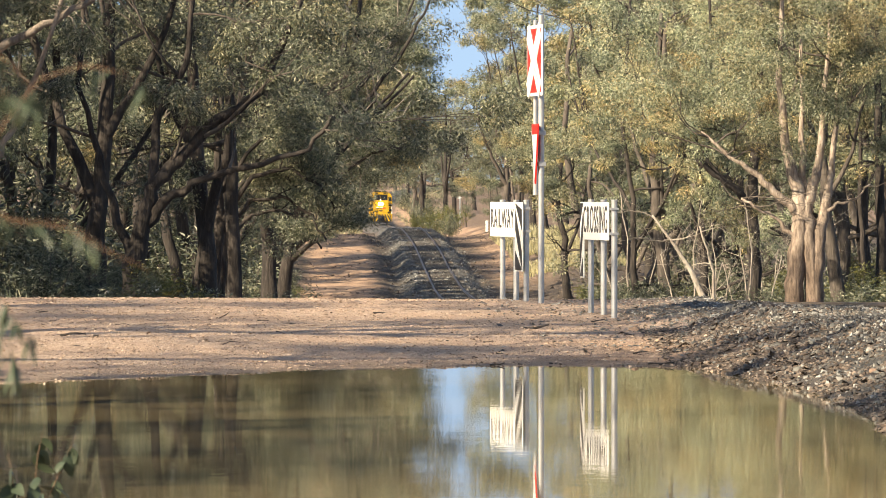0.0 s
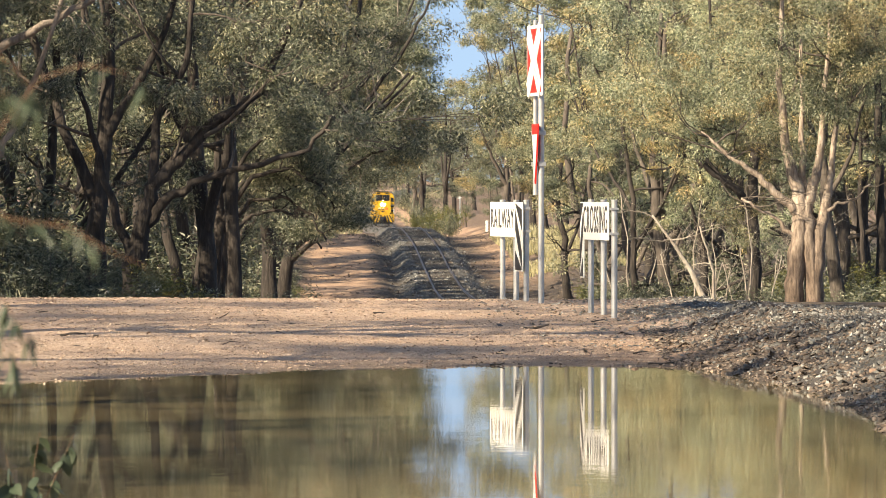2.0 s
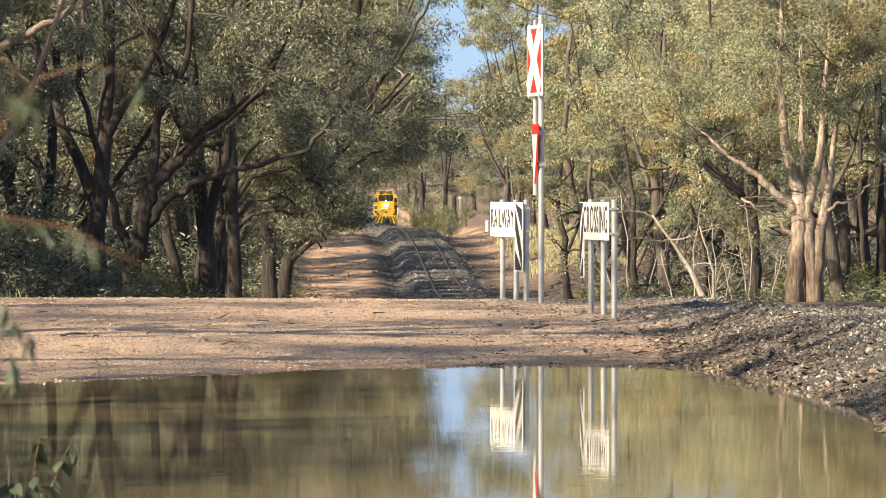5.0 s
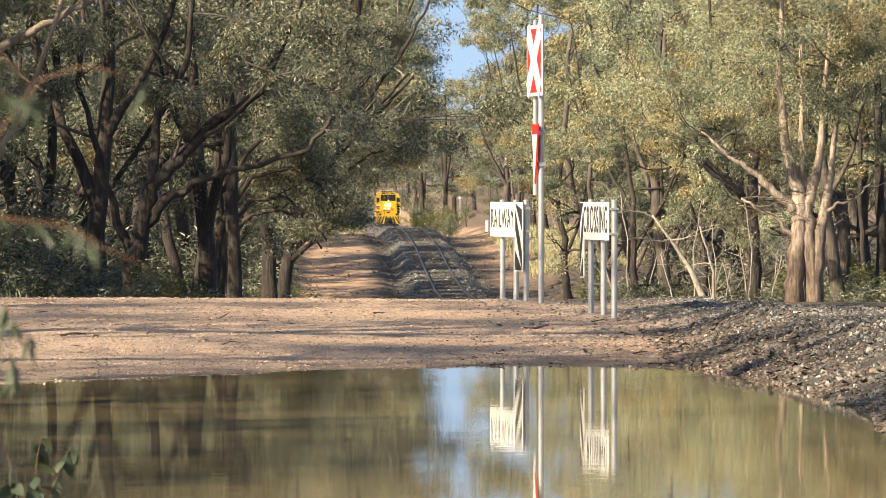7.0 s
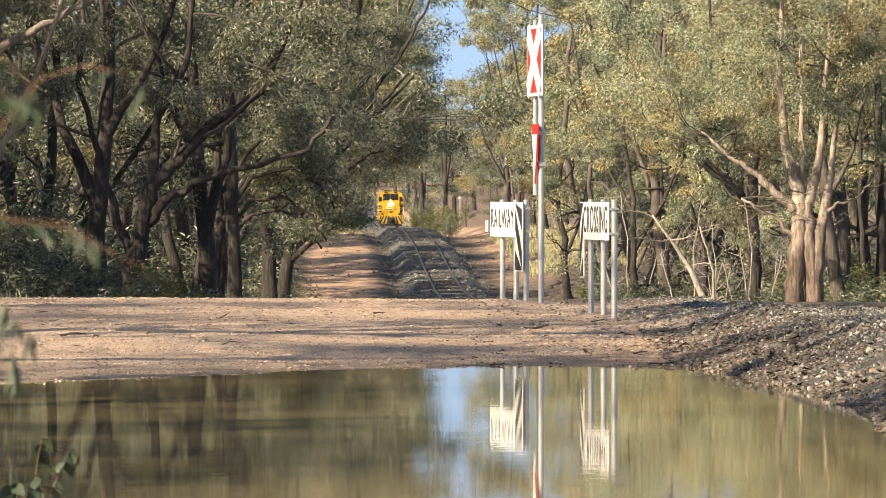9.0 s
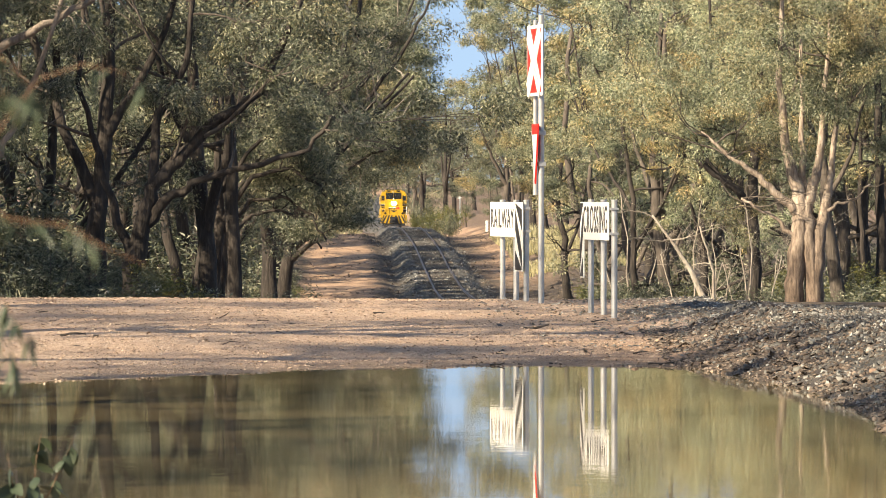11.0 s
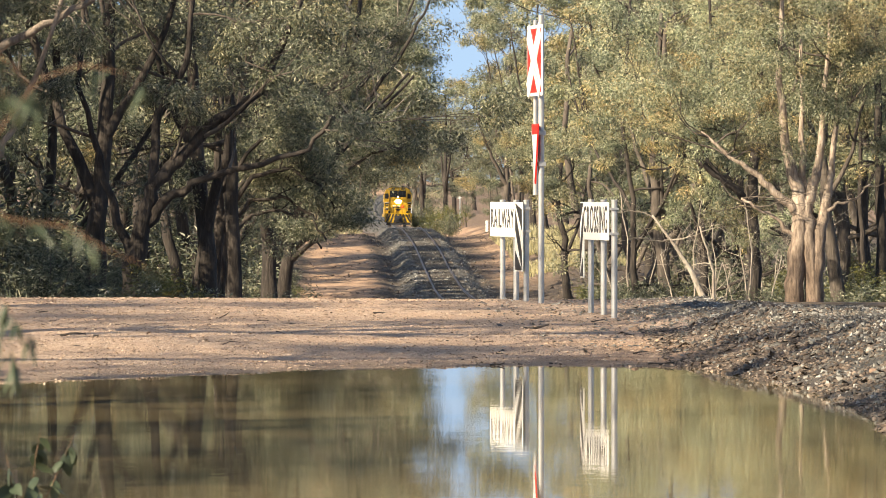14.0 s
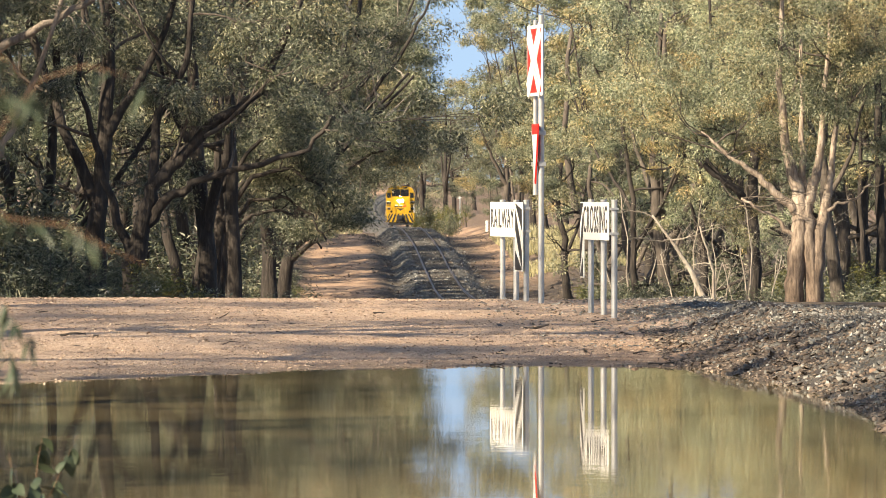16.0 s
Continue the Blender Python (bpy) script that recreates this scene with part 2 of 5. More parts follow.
def smooth_lerp(q, xs, ys):
    """Cubic through the rows."""
    m = np.gradient(ys, xs)
    i = np.clip(np.searchsorted(xs, q) - 1, 0, len(xs) - 2)
    h = xs[i + 1] - xs[i]
    t = np.clip((q - xs[i]) / h, 0, 1)
    return ((2 * t ** 3 - 3 * t ** 2 + 1) * ys[i] + (t ** 3 - 2 * t ** 2 + t) * h * m[i]
            + (-2 * t ** 3 + 3 * t ** 2) * ys[i + 1] + (t ** 3 - t ** 2) * h * m[i + 1])


def track_x(d):
    return smooth_lerp(np.asarray(d, float), TRACK_D, TRACK_X)


def track_z(d):
    return smooth_lerp(np.asarray(d, float), TRACK_D, TRACK_Z)


def step(a, b, x):
    t = np.clip((x - a) / (b - a), 0, 1)
    return t * t * (3 - 2 * t)


def vnoise(x, y, seed=0.0):
    """Value noise, 0 to 1."""
    xi, yi = np.floor(x), np.floor(y)
    fx, fy = x - xi, y - yi
    fx, fy = fx * fx * (3 - 2 * fx), fy * fy * (3 - 2 * fy)

    def h(a, c):
        s = np.sin(a * 127.1 + c * 311.7 + seed * 74.7) * 43758.5453
        return s - np.floor(s)
    return (h(xi, yi) * (1 - fx) + h(xi + 1, yi) * fx) * (1 - fy) + (h(xi, yi + 1) * (1 - fx) + h(xi + 1, yi + 1) * fx) * fy


SHORE_X = np.array([-30, -4.0, -1.5, 0.25, 2.3, 2.7, 3.05, 30])
SHORE_D = np.array([50, 52.9, 55.9, 57.2, 57.6, 56.0, 51.5, 51.5])
BANK_D = np.array([-50, 20, 38, 42.5, 48, 52, 60])
BANK_X = np.array([3.4, 3.3, 3.15, 3.2, 3.28, 3.05, 2.2])


def ground(x, y):
    """Height of the ground at (x, y)."""
    x, y = np.asarray(x, float), np.asarray(y, float)
    zr, u = track_z(y), x - track_x(y)
    au = np.abs(u)
    n1 = vnoise(x * 0.35, y * 0.35, 1) - 0.5
    n2 = vnoise(x * 1.7, y * 1.7, 2) - 0.5
    n3 = vnoise(x * 6, y * 6, 3) - 0.5
    # beyond the crossing: formation, ballast shoulder, access track and banks
    far = zr - 0.85 + 0.25 * step(2.6, 4.2, -u) - 0.1 * step(4.5, 6.5, -u) + 0.6 * step(8.5, 13, -u) + 0.9 * step(4.5, 9.0, u)
    far = far + n1 * 0.35 * step(7, 12, au) + n2 * 0.10 * step(2.5, 4, au)
    far = far + 0.010 * np.maximum(au - 14, 0) * step(250, 500, y)
    shoulder = zr - 0.13 - 0.78 * step(1.55, 2.9, au)
    far = np.maximum(far, shoulder)
    far = far + (0.22 * (vnoise(x * 0.10, y * 0.16, 11) - 0.5) + 0.12 * (vnoise(x * 0.3, y * 0.4, 12) - 0.5)) * step(1.2, 2.4, au)
    far = far + (0.13 * (vnoise(x * 0.4, y * 0.55, 13) - 0.5) + 0.07 * (vnoise(x * 0.9, y * 1.1, 14) - 0.5)) * step(0.9, 1.6, au)
    # near: gravel pan rising from the pool, ballast mound under the rails
    s = y - np.interp(x, SHORE_X, SHORE_D)
    pan = 0.0195 * s + 0.004 * n2 * 6 + n1 * 0.03
    pan = np.where(pan > 0.20, 0.20 + 0.18 * np.tanh((pan - 0.20) / 0.18), pan) - 0.02 * np.maximum(y - 74.5, 0)
    bank = (x - np.interp(y, BANK_D, BANK_X)) * 0.30 + n2 * 0.10
    bank = np.minimum(bank, 0.43 - 0.02 * np.maximum(y - 68, 0)) - 0.75 * step(2.2, 4.5, u) * (1 - step(64, 70, y) * (1 - step(82, 92, y)))
    near = np.maximum(pan, bank) + n3 * 0.025
    near = np.where(au < 1.7, np.minimum(near, zr - 0.05), near)
    # the pool closes on the far left and behind the camera
    near = np.maximum(near, (-7.5 - x) * 0.06)
    near = np.maximum(near, (3.0 - y) * 0.05)
    near = np.maximum(near, -0.5)
    k = step(76, 98, y)
    return near * (1 - k) + np.minimum(far, near + 5) * k


def gz(x, y):
    return float(ground(np.array([x]), np.array([y]))[0])


def axis(spans):
    out = []
    for a, b, st in spans:
        out += list(np.arange(a, b - 1e-6, st))
    return np.array(out + [spans[-1][1]])


def build_ground():
    ys = axis([(-150, 20, 10), (20, 40, 1), (40, 82, 0.22), (82, 120, 1), (120, 290, 5), (290, 500, 1.0), (500, 800, 6), (800, 1500, 20), (1500, 4500, 150)])
    xs = axis([(-2500, -300, 200), (-300, -60, 20), (-60, -16, 2.2), (-16, -7, 0.4), (-7, 7.5, 0.28), (7.5, 16, 0.5), (16, 60, 2.2), (60, 300, 20), (300, 2500, 200)])
    X, Y = np.meshgrid(xs, ys)
    Z = ground(X, Y)
    co = np.stack([X, Y, Z], -1).reshape(-1, 3)
    nx, ny = len(xs), len(ys)
    i = (np.arange(ny - 1)[:, None] * nx + np.arange(nx - 1)[None]).ravel()
    me = bpy.data.meshes.new("ground")
    me.from_pydata(co.tolist(), [], np.stack([i, i + 1, i + nx + 1, i + nx], 1).tolist())
    me.shade_smooth()
    u = (X - track_x(Y)).ravel()
    y, x = Y.ravel(), X.ravel()
    jig = (vnoise(x * 0.8, y * 0.3, 9) - 0.5)
    beyond = step(84, 100, y)
    litter = beyond + (1 - beyond) * 0.85 * step(1.1, 0.5, np.abs(u + 2.7 + jig)) * step(66, 60, y + jig * 4)
    dirt = beyond * (step(3.6, 4.6, -u + jig) * step(9.5, 8.3, -u + jig) + 0.7 * step(3.2, 5.0, u + jig * 2) * step(9, 6.5, u + jig * 3) * step(360, 420, y))
    patch = (1 - beyond) * step(1.6, 0.6, np.abs(x - 2.3 + jig)) * step(3.6, 1.5, np.abs(y - 60.5 + jig * 2)) * step(0.35, 0.6, vnoise(x * 1.5, y * 0.7, 31))
    dirt = dirt + patch + 0.35 * step(500, 560, y)
    stone = beyond * step(3.0, 2.2, np.abs(u) + jig * 0.6) + (1 - beyond) * step(3.6, 2.2, np.abs(u) + jig * 1.8)
    damp = (1 - beyond) * step(0.06, 0.0, Z.ravel()) * 0.5
    col = np.stack([np.clip(litter + damp, 0, 1), np.clip(dirt, 0, 1), np.clip(stone, 0, 1), np.ones_like(u)], 1)
    at = me.attributes.new("soil", "FLOAT_COLOR", "POINT")
    at.data.foreach_set("color", col.astype(np.float32).ravel())
    me.materials.append(M_GROUND)
    tagged(new("ground", me), "pinkish gravel clearing and leaf-strewn bush floor", "ground", kind="structure")


build_ground()

pool = link_mesh("water", [(-20, 0, 0), (4.6, 0, 0), (4.6, 60, 0), (-20, 60, 0)], [(0, 1, 2, 3)], M_WATER)
tagged(pool, "muddy brown flood pool with a rippled reflecting surface", "water", kind="structure")


# ---- railway track ----
GAUGE = 1.6


def build_track():
    track = tagged(new("railway_track"), "single broad-gauge railway track on grey ballast", "railway track", kind="structure")
    ds = axis([(-40, 300, 6), (300, 800, 3), (800, 1500, 10)])
    prof = [(-0.07, -0.15), (-0.07, -0.14), (-0.012, -0.11), (-0.012, -0.045), (-0.035, -0.03), (-0.035, 0.0),
            (0.035, 0.0), (0.035, -0.03), (0.012, -0.045), (0.012, -0.11), (0.07, -0.14), (0.07, -0.15)]
    for side in (-1, 1):
        verts, faces = [], []
        cx = track_x(ds) + side * (GAUGE / 2 + 0.035)
        cz = track_z(ds)
        k = len(prof)
        for i in range(len(ds)):
            verts += [(cx[i] + a, ds[i], cz[i] + c) for a, c in prof]
            if i:
                b = i * k
                faces += [(b - k + j, b - k + (j + 1) % k, b + (j + 1) % k, b + j) for j in range(k)]
        link_mesh("rail", verts, faces, M_RAIL, track)
    bm = box_bm(-1.3, 1.3, -0.12, 0.12, -0.24, -0.118, 0.012)
    me = bpy.data.meshes.new("sleeper")
    bm.to_mesh(me)
    bm.free()
    me.materials.append(M_SLEEPER)
    for d in np.arange(300, 492, 0.68):
        ob = new("sleeper", me)
        ob.parent = track
        ob.matrix_basis = pose(float(track_x(d)), float(d), float(track_z(d)), 0, 0, float(random.uniform(-1, 1)))


build_track()


# ---- trees ----
def bezier_like(rng, p, direction, length, n, wander, lift):
    pts = [p.copy()]
    d = direction.normalized()
    for _ in range(n):
        d = (d + Vector(rng.normal(0, wander, 3)) + Vector((0, 0, lift))).normalized()
        pts.append(pts[-1] + d * (length / n))
    return pts


def leaf_blades(rng, clumps, per, length, width, droop=0.75):
    """Long hanging leaves in clumps; each clump is a centre and a radius, fuller outside and on top."""
    c = np.repeat(np.array([tuple(q) for q, _ in clumps]), per, 0)
    big = np.repeat(np.array([r for _, r in clumps]), per)
    k = len(c)
    o = rng.normal(0, 1, (k, 3))
    o /= np.linalg.norm(o, axis=1)[:, None]
    o[:, 2] = o[:, 2] * 0.7 + 0.1
    far_out = np.where(rng.uniform(0, 1, k) < 0.12, rng.uniform(1.0, 1.5, k), rng.uniform(0.1, 1, k) ** 0.5)
    c = c + o * (big * far_out)[:, None]
    d = rng.normal(0, 1, (k, 3)) + o * 0.8
    d[:, 2] = d[:, 2] * 0.7 - droop * 0.9
    d /= np.linalg.norm(d, axis=1)[:, None]
    s = np.cross(d, rng.normal(0, 1, (k, 3)))
    s /= np.linalg.norm(s, axis=1)[:, None]
    ln = (length * rng.uniform(0.6, 1.25, k))[:, None]
    w = (width * rng.uniform(0.7, 1.3, k))[:, None]
    return np.stack([c + s * w * 0.5, c + d * ln, c - s * w * 0.5 + d * ln * 0.25], 1)


def clear_of_line(p):
    """True where branches may hang: outside the railway's and the access track's clearance."""
    u, h = p.x - float(track_x(p.y)), p.z - float(track_z(p.y))
    if (-4.2 if p.y < 200 else -3.1) < u < 4.3 and (h < 14 if p.y < 380 else not 8.5 < h < 14.5):
        return False
    if (-5.0 if p.y < 130 else -5.6) < u < 0 and h < 4.8:
        return False
    return not (-8.0 < u < 0 and h < (1.5 if p.y < 130 else 2.4 if p.y < 200 else 4.8))


def make_tree(name, seed, stems, bark, leafmat, limb_n=4, limb_len=2.6, sub_n=6, mass=1.15, per=470, clump=0.38, leaf=(0.088, 0.026), thin_above=7.6,
              lift=0.06, bare=0.0, low=0.35, zmin=1.6, droop=1.0, twig_mat=None, sides=9, place=None):
    """stems: (points, base radius, top radius). Returns an Empty with trunk, limbs, branches and crown."""
    rng = np.random.default_rng(seed)
    root = new(name)
    clumps = []
    tv, tf = [], []

    def free(p):
        return p.z > zmin and (place is None or clear_of_line(place @ p))

    for si, (pts, r0, r1, *taper) in enumerate(stems):
        pts = [Vector(p) for p in pts]
        fine = []
        for a, b in zip(pts, pts[1:]):
            for k in range(4):
                fine.append(a.lerp(b, k / 4) + Vector(rng.normal(0, 0.022, 3)) * (1 if fine else 0))
        fine.append(pts[-1])
        m = len(fine)
        rad = [(r0 + (r1 - r0) * (i / (m - 1)) ** (taper[0] if taper else 0.6)) * rng.uniform(0.95, 1.05) for i in range(m)]
        if pts[0].z < 0.05:
            rad[0] *= 1.35
            fine[0] = fine[0] - Vector((0, 0, 0.4))
        v, f = [], []
        tube_data(v, f, fine, rad, sides)
        link_mesh("trunk" if si == 0 else "limb", v, f, bark, root, True)
        for q in range(limb_n):
            t = rng.uniform(0.9, 1.0) if q == 0 else rng.uniform(low, 1.0)
            i = min(int(t * (m - 1)), m - 2)
            p = fine[i].lerp(fine[i + 1], t * (m - 1) - i)
            az = rng.uniform(0, 2 * math.pi)
            dr = Vector((math.cos(az), math.sin(az), rng.uniform(-0.1, 0.8)))
            ll = limb_len * rng.uniform(0.45, 1.25)
            lp = bezier_like(rng, p, dr, ll, 6, 0.22, lift)
            lr = min(rad[i] * 0.55, 0.02 + ll * 0.018)
            if place is not None and not clear_of_line(place @ lp[6]):
                continue
            bv, bf = [], []
            tube_data(bv, bf, lp, [lr * (1 - 0.8 * k / 6) for k in range(7)], 5)
            link_mesh("branch", bv, bf, twig_mat or bark, root, True)
            # one foliage mass at the limb's end: several clumps round it, each on its twig
            leafy = rng.uniform() >= bare
            for k in range(sub_n):
                o = Vector(rng.normal(0, 1, 3)).normalized() * (mass * rng.uniform(0.35, 1.0))
                o.z = o.z * 0.6 + 0.1
                hub, c = lp[3 + k % 4], lp[6] + o
                mid = hub.lerp(c, 0.5) + Vector(rng.normal(0, 0.12, 3))
                tube_data(tv, tf, [hub, mid, c, c + (c - mid) * 0.5], [lr * 0.42, lr * 0.3, lr * 0.17, lr * 0.05], 3)
                if leafy and free(c):
                    clumps.append((c, clump * rng.uniform(0.7, 1.2)))
    if tv:
        link_mesh("twig_mass", tv, tf, twig_mat or bark, root, True)["kind"] = "stuff"
    if clumps:
        q = [leaf_blades(rng, [c for c in clumps if c[0].z < thin_above] or clumps[:1], per, leaf[0], leaf[1], droop)]
        high = [c for c in clumps if c[0].z >= thin_above]
        if high:
            q.append(leaf_blades(rng, high, max(per // 6, 8), leaf[0] * 2.3, leaf[1] * 2.3, droop))
        blade_mesh("crown", np.concatenate(q), leafmat, root)["kind"] = "stuff"
    return root


def stem(*p):
    return [tuple(q) for q in p]


SPEC, PROTO = {}, {}
def tree_spec(name, seed, stems, bark, leafmat, **more):
    return dict(name=name, seed=seed, stems=stems, bark=bark, leafmat=leafmat, **more)


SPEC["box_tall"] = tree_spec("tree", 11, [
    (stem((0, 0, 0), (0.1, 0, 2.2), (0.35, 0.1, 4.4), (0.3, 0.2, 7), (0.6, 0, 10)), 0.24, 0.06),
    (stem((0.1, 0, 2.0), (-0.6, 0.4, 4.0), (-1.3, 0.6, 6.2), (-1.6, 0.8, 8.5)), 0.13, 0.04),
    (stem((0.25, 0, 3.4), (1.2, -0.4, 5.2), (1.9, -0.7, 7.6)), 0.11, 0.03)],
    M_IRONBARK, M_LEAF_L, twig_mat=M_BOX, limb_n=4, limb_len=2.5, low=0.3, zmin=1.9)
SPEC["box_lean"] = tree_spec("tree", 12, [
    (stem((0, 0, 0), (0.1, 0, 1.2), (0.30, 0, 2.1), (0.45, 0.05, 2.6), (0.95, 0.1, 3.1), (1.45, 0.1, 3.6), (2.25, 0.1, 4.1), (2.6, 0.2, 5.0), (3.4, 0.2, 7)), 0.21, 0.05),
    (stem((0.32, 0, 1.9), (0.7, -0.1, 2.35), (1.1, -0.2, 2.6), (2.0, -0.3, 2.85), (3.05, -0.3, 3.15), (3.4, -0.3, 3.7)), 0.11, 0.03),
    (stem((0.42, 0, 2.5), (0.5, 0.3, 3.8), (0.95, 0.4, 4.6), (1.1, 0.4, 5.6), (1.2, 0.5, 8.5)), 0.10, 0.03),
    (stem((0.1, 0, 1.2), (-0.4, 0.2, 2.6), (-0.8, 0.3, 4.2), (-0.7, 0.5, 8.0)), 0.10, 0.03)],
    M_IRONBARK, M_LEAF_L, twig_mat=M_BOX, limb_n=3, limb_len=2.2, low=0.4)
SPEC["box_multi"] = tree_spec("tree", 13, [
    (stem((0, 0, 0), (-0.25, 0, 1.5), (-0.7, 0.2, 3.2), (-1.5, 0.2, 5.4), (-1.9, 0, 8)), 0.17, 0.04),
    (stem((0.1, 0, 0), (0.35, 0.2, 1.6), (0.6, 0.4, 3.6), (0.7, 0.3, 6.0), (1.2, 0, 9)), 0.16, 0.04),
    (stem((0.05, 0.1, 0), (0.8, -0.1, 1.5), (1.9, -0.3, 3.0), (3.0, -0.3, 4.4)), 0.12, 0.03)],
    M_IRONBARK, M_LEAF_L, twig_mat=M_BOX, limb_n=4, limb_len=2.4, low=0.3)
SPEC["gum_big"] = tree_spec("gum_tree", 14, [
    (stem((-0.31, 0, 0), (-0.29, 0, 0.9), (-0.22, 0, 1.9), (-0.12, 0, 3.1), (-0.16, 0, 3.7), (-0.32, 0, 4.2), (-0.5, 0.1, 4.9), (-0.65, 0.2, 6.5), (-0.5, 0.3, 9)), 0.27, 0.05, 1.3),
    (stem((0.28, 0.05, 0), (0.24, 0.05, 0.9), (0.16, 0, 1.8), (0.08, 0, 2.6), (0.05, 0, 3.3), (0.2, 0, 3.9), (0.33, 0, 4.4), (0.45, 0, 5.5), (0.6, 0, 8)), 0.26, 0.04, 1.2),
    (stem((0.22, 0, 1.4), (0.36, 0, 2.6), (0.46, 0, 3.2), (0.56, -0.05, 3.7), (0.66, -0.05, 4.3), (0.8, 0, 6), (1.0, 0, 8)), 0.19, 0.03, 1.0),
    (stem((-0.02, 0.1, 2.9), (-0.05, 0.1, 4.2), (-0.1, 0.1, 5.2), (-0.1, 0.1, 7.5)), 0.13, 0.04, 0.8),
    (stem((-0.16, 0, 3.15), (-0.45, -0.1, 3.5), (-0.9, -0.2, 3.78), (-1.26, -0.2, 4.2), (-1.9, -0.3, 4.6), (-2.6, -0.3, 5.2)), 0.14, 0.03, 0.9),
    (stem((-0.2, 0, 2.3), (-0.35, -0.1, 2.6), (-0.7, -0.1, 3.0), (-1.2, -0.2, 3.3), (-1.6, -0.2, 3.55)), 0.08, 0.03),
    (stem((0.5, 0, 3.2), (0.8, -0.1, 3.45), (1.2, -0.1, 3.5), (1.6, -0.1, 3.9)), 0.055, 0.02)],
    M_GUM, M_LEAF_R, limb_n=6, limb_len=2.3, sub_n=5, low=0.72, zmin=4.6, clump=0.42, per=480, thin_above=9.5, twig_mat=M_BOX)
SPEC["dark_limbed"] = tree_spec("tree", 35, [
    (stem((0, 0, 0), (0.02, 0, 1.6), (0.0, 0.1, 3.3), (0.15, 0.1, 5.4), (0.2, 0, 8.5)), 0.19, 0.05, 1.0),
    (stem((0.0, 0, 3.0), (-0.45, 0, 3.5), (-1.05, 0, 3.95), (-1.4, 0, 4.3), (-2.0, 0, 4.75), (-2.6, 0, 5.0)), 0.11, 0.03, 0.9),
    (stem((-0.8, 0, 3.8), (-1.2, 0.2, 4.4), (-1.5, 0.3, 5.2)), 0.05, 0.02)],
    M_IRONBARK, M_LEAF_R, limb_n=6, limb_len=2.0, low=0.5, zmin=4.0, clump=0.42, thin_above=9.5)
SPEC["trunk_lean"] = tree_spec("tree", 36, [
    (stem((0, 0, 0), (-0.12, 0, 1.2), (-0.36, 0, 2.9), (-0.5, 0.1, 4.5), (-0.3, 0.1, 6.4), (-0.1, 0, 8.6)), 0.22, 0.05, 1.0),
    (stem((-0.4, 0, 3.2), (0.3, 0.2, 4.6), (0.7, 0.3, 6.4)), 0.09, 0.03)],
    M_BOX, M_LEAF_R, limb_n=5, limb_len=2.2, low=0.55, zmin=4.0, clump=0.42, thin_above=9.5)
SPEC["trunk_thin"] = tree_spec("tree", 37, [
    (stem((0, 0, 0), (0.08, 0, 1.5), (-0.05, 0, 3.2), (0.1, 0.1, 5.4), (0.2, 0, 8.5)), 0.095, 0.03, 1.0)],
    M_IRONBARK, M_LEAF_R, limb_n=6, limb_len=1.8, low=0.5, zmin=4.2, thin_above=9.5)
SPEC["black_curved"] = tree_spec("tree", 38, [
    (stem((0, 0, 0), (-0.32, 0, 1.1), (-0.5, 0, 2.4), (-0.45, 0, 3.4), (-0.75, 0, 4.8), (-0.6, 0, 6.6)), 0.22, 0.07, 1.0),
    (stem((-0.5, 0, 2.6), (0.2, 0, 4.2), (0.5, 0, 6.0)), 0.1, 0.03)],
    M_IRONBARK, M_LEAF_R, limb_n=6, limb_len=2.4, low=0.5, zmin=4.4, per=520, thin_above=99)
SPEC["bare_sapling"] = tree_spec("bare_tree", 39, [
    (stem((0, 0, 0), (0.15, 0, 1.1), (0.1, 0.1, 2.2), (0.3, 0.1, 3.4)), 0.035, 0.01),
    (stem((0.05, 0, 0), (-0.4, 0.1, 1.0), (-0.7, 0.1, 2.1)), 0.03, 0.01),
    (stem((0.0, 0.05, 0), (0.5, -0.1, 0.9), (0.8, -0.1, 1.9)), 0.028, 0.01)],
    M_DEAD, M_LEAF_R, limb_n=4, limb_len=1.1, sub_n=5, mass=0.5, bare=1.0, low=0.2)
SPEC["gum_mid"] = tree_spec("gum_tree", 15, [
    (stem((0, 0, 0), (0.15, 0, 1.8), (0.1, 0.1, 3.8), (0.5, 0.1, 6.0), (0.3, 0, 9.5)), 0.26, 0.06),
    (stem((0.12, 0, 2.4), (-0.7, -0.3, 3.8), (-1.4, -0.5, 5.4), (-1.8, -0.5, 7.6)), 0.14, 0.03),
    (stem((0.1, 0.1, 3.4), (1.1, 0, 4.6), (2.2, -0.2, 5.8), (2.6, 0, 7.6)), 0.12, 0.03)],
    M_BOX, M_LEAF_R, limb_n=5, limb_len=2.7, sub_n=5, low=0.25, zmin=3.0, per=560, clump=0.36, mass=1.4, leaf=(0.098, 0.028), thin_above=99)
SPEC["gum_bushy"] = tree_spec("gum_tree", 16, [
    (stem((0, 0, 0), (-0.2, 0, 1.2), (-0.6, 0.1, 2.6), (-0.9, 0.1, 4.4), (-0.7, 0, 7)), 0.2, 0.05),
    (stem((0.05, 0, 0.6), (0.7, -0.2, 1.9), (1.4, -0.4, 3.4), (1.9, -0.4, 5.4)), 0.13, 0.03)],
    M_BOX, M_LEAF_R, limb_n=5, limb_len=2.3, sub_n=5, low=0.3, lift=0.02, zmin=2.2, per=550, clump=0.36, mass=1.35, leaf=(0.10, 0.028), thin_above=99)
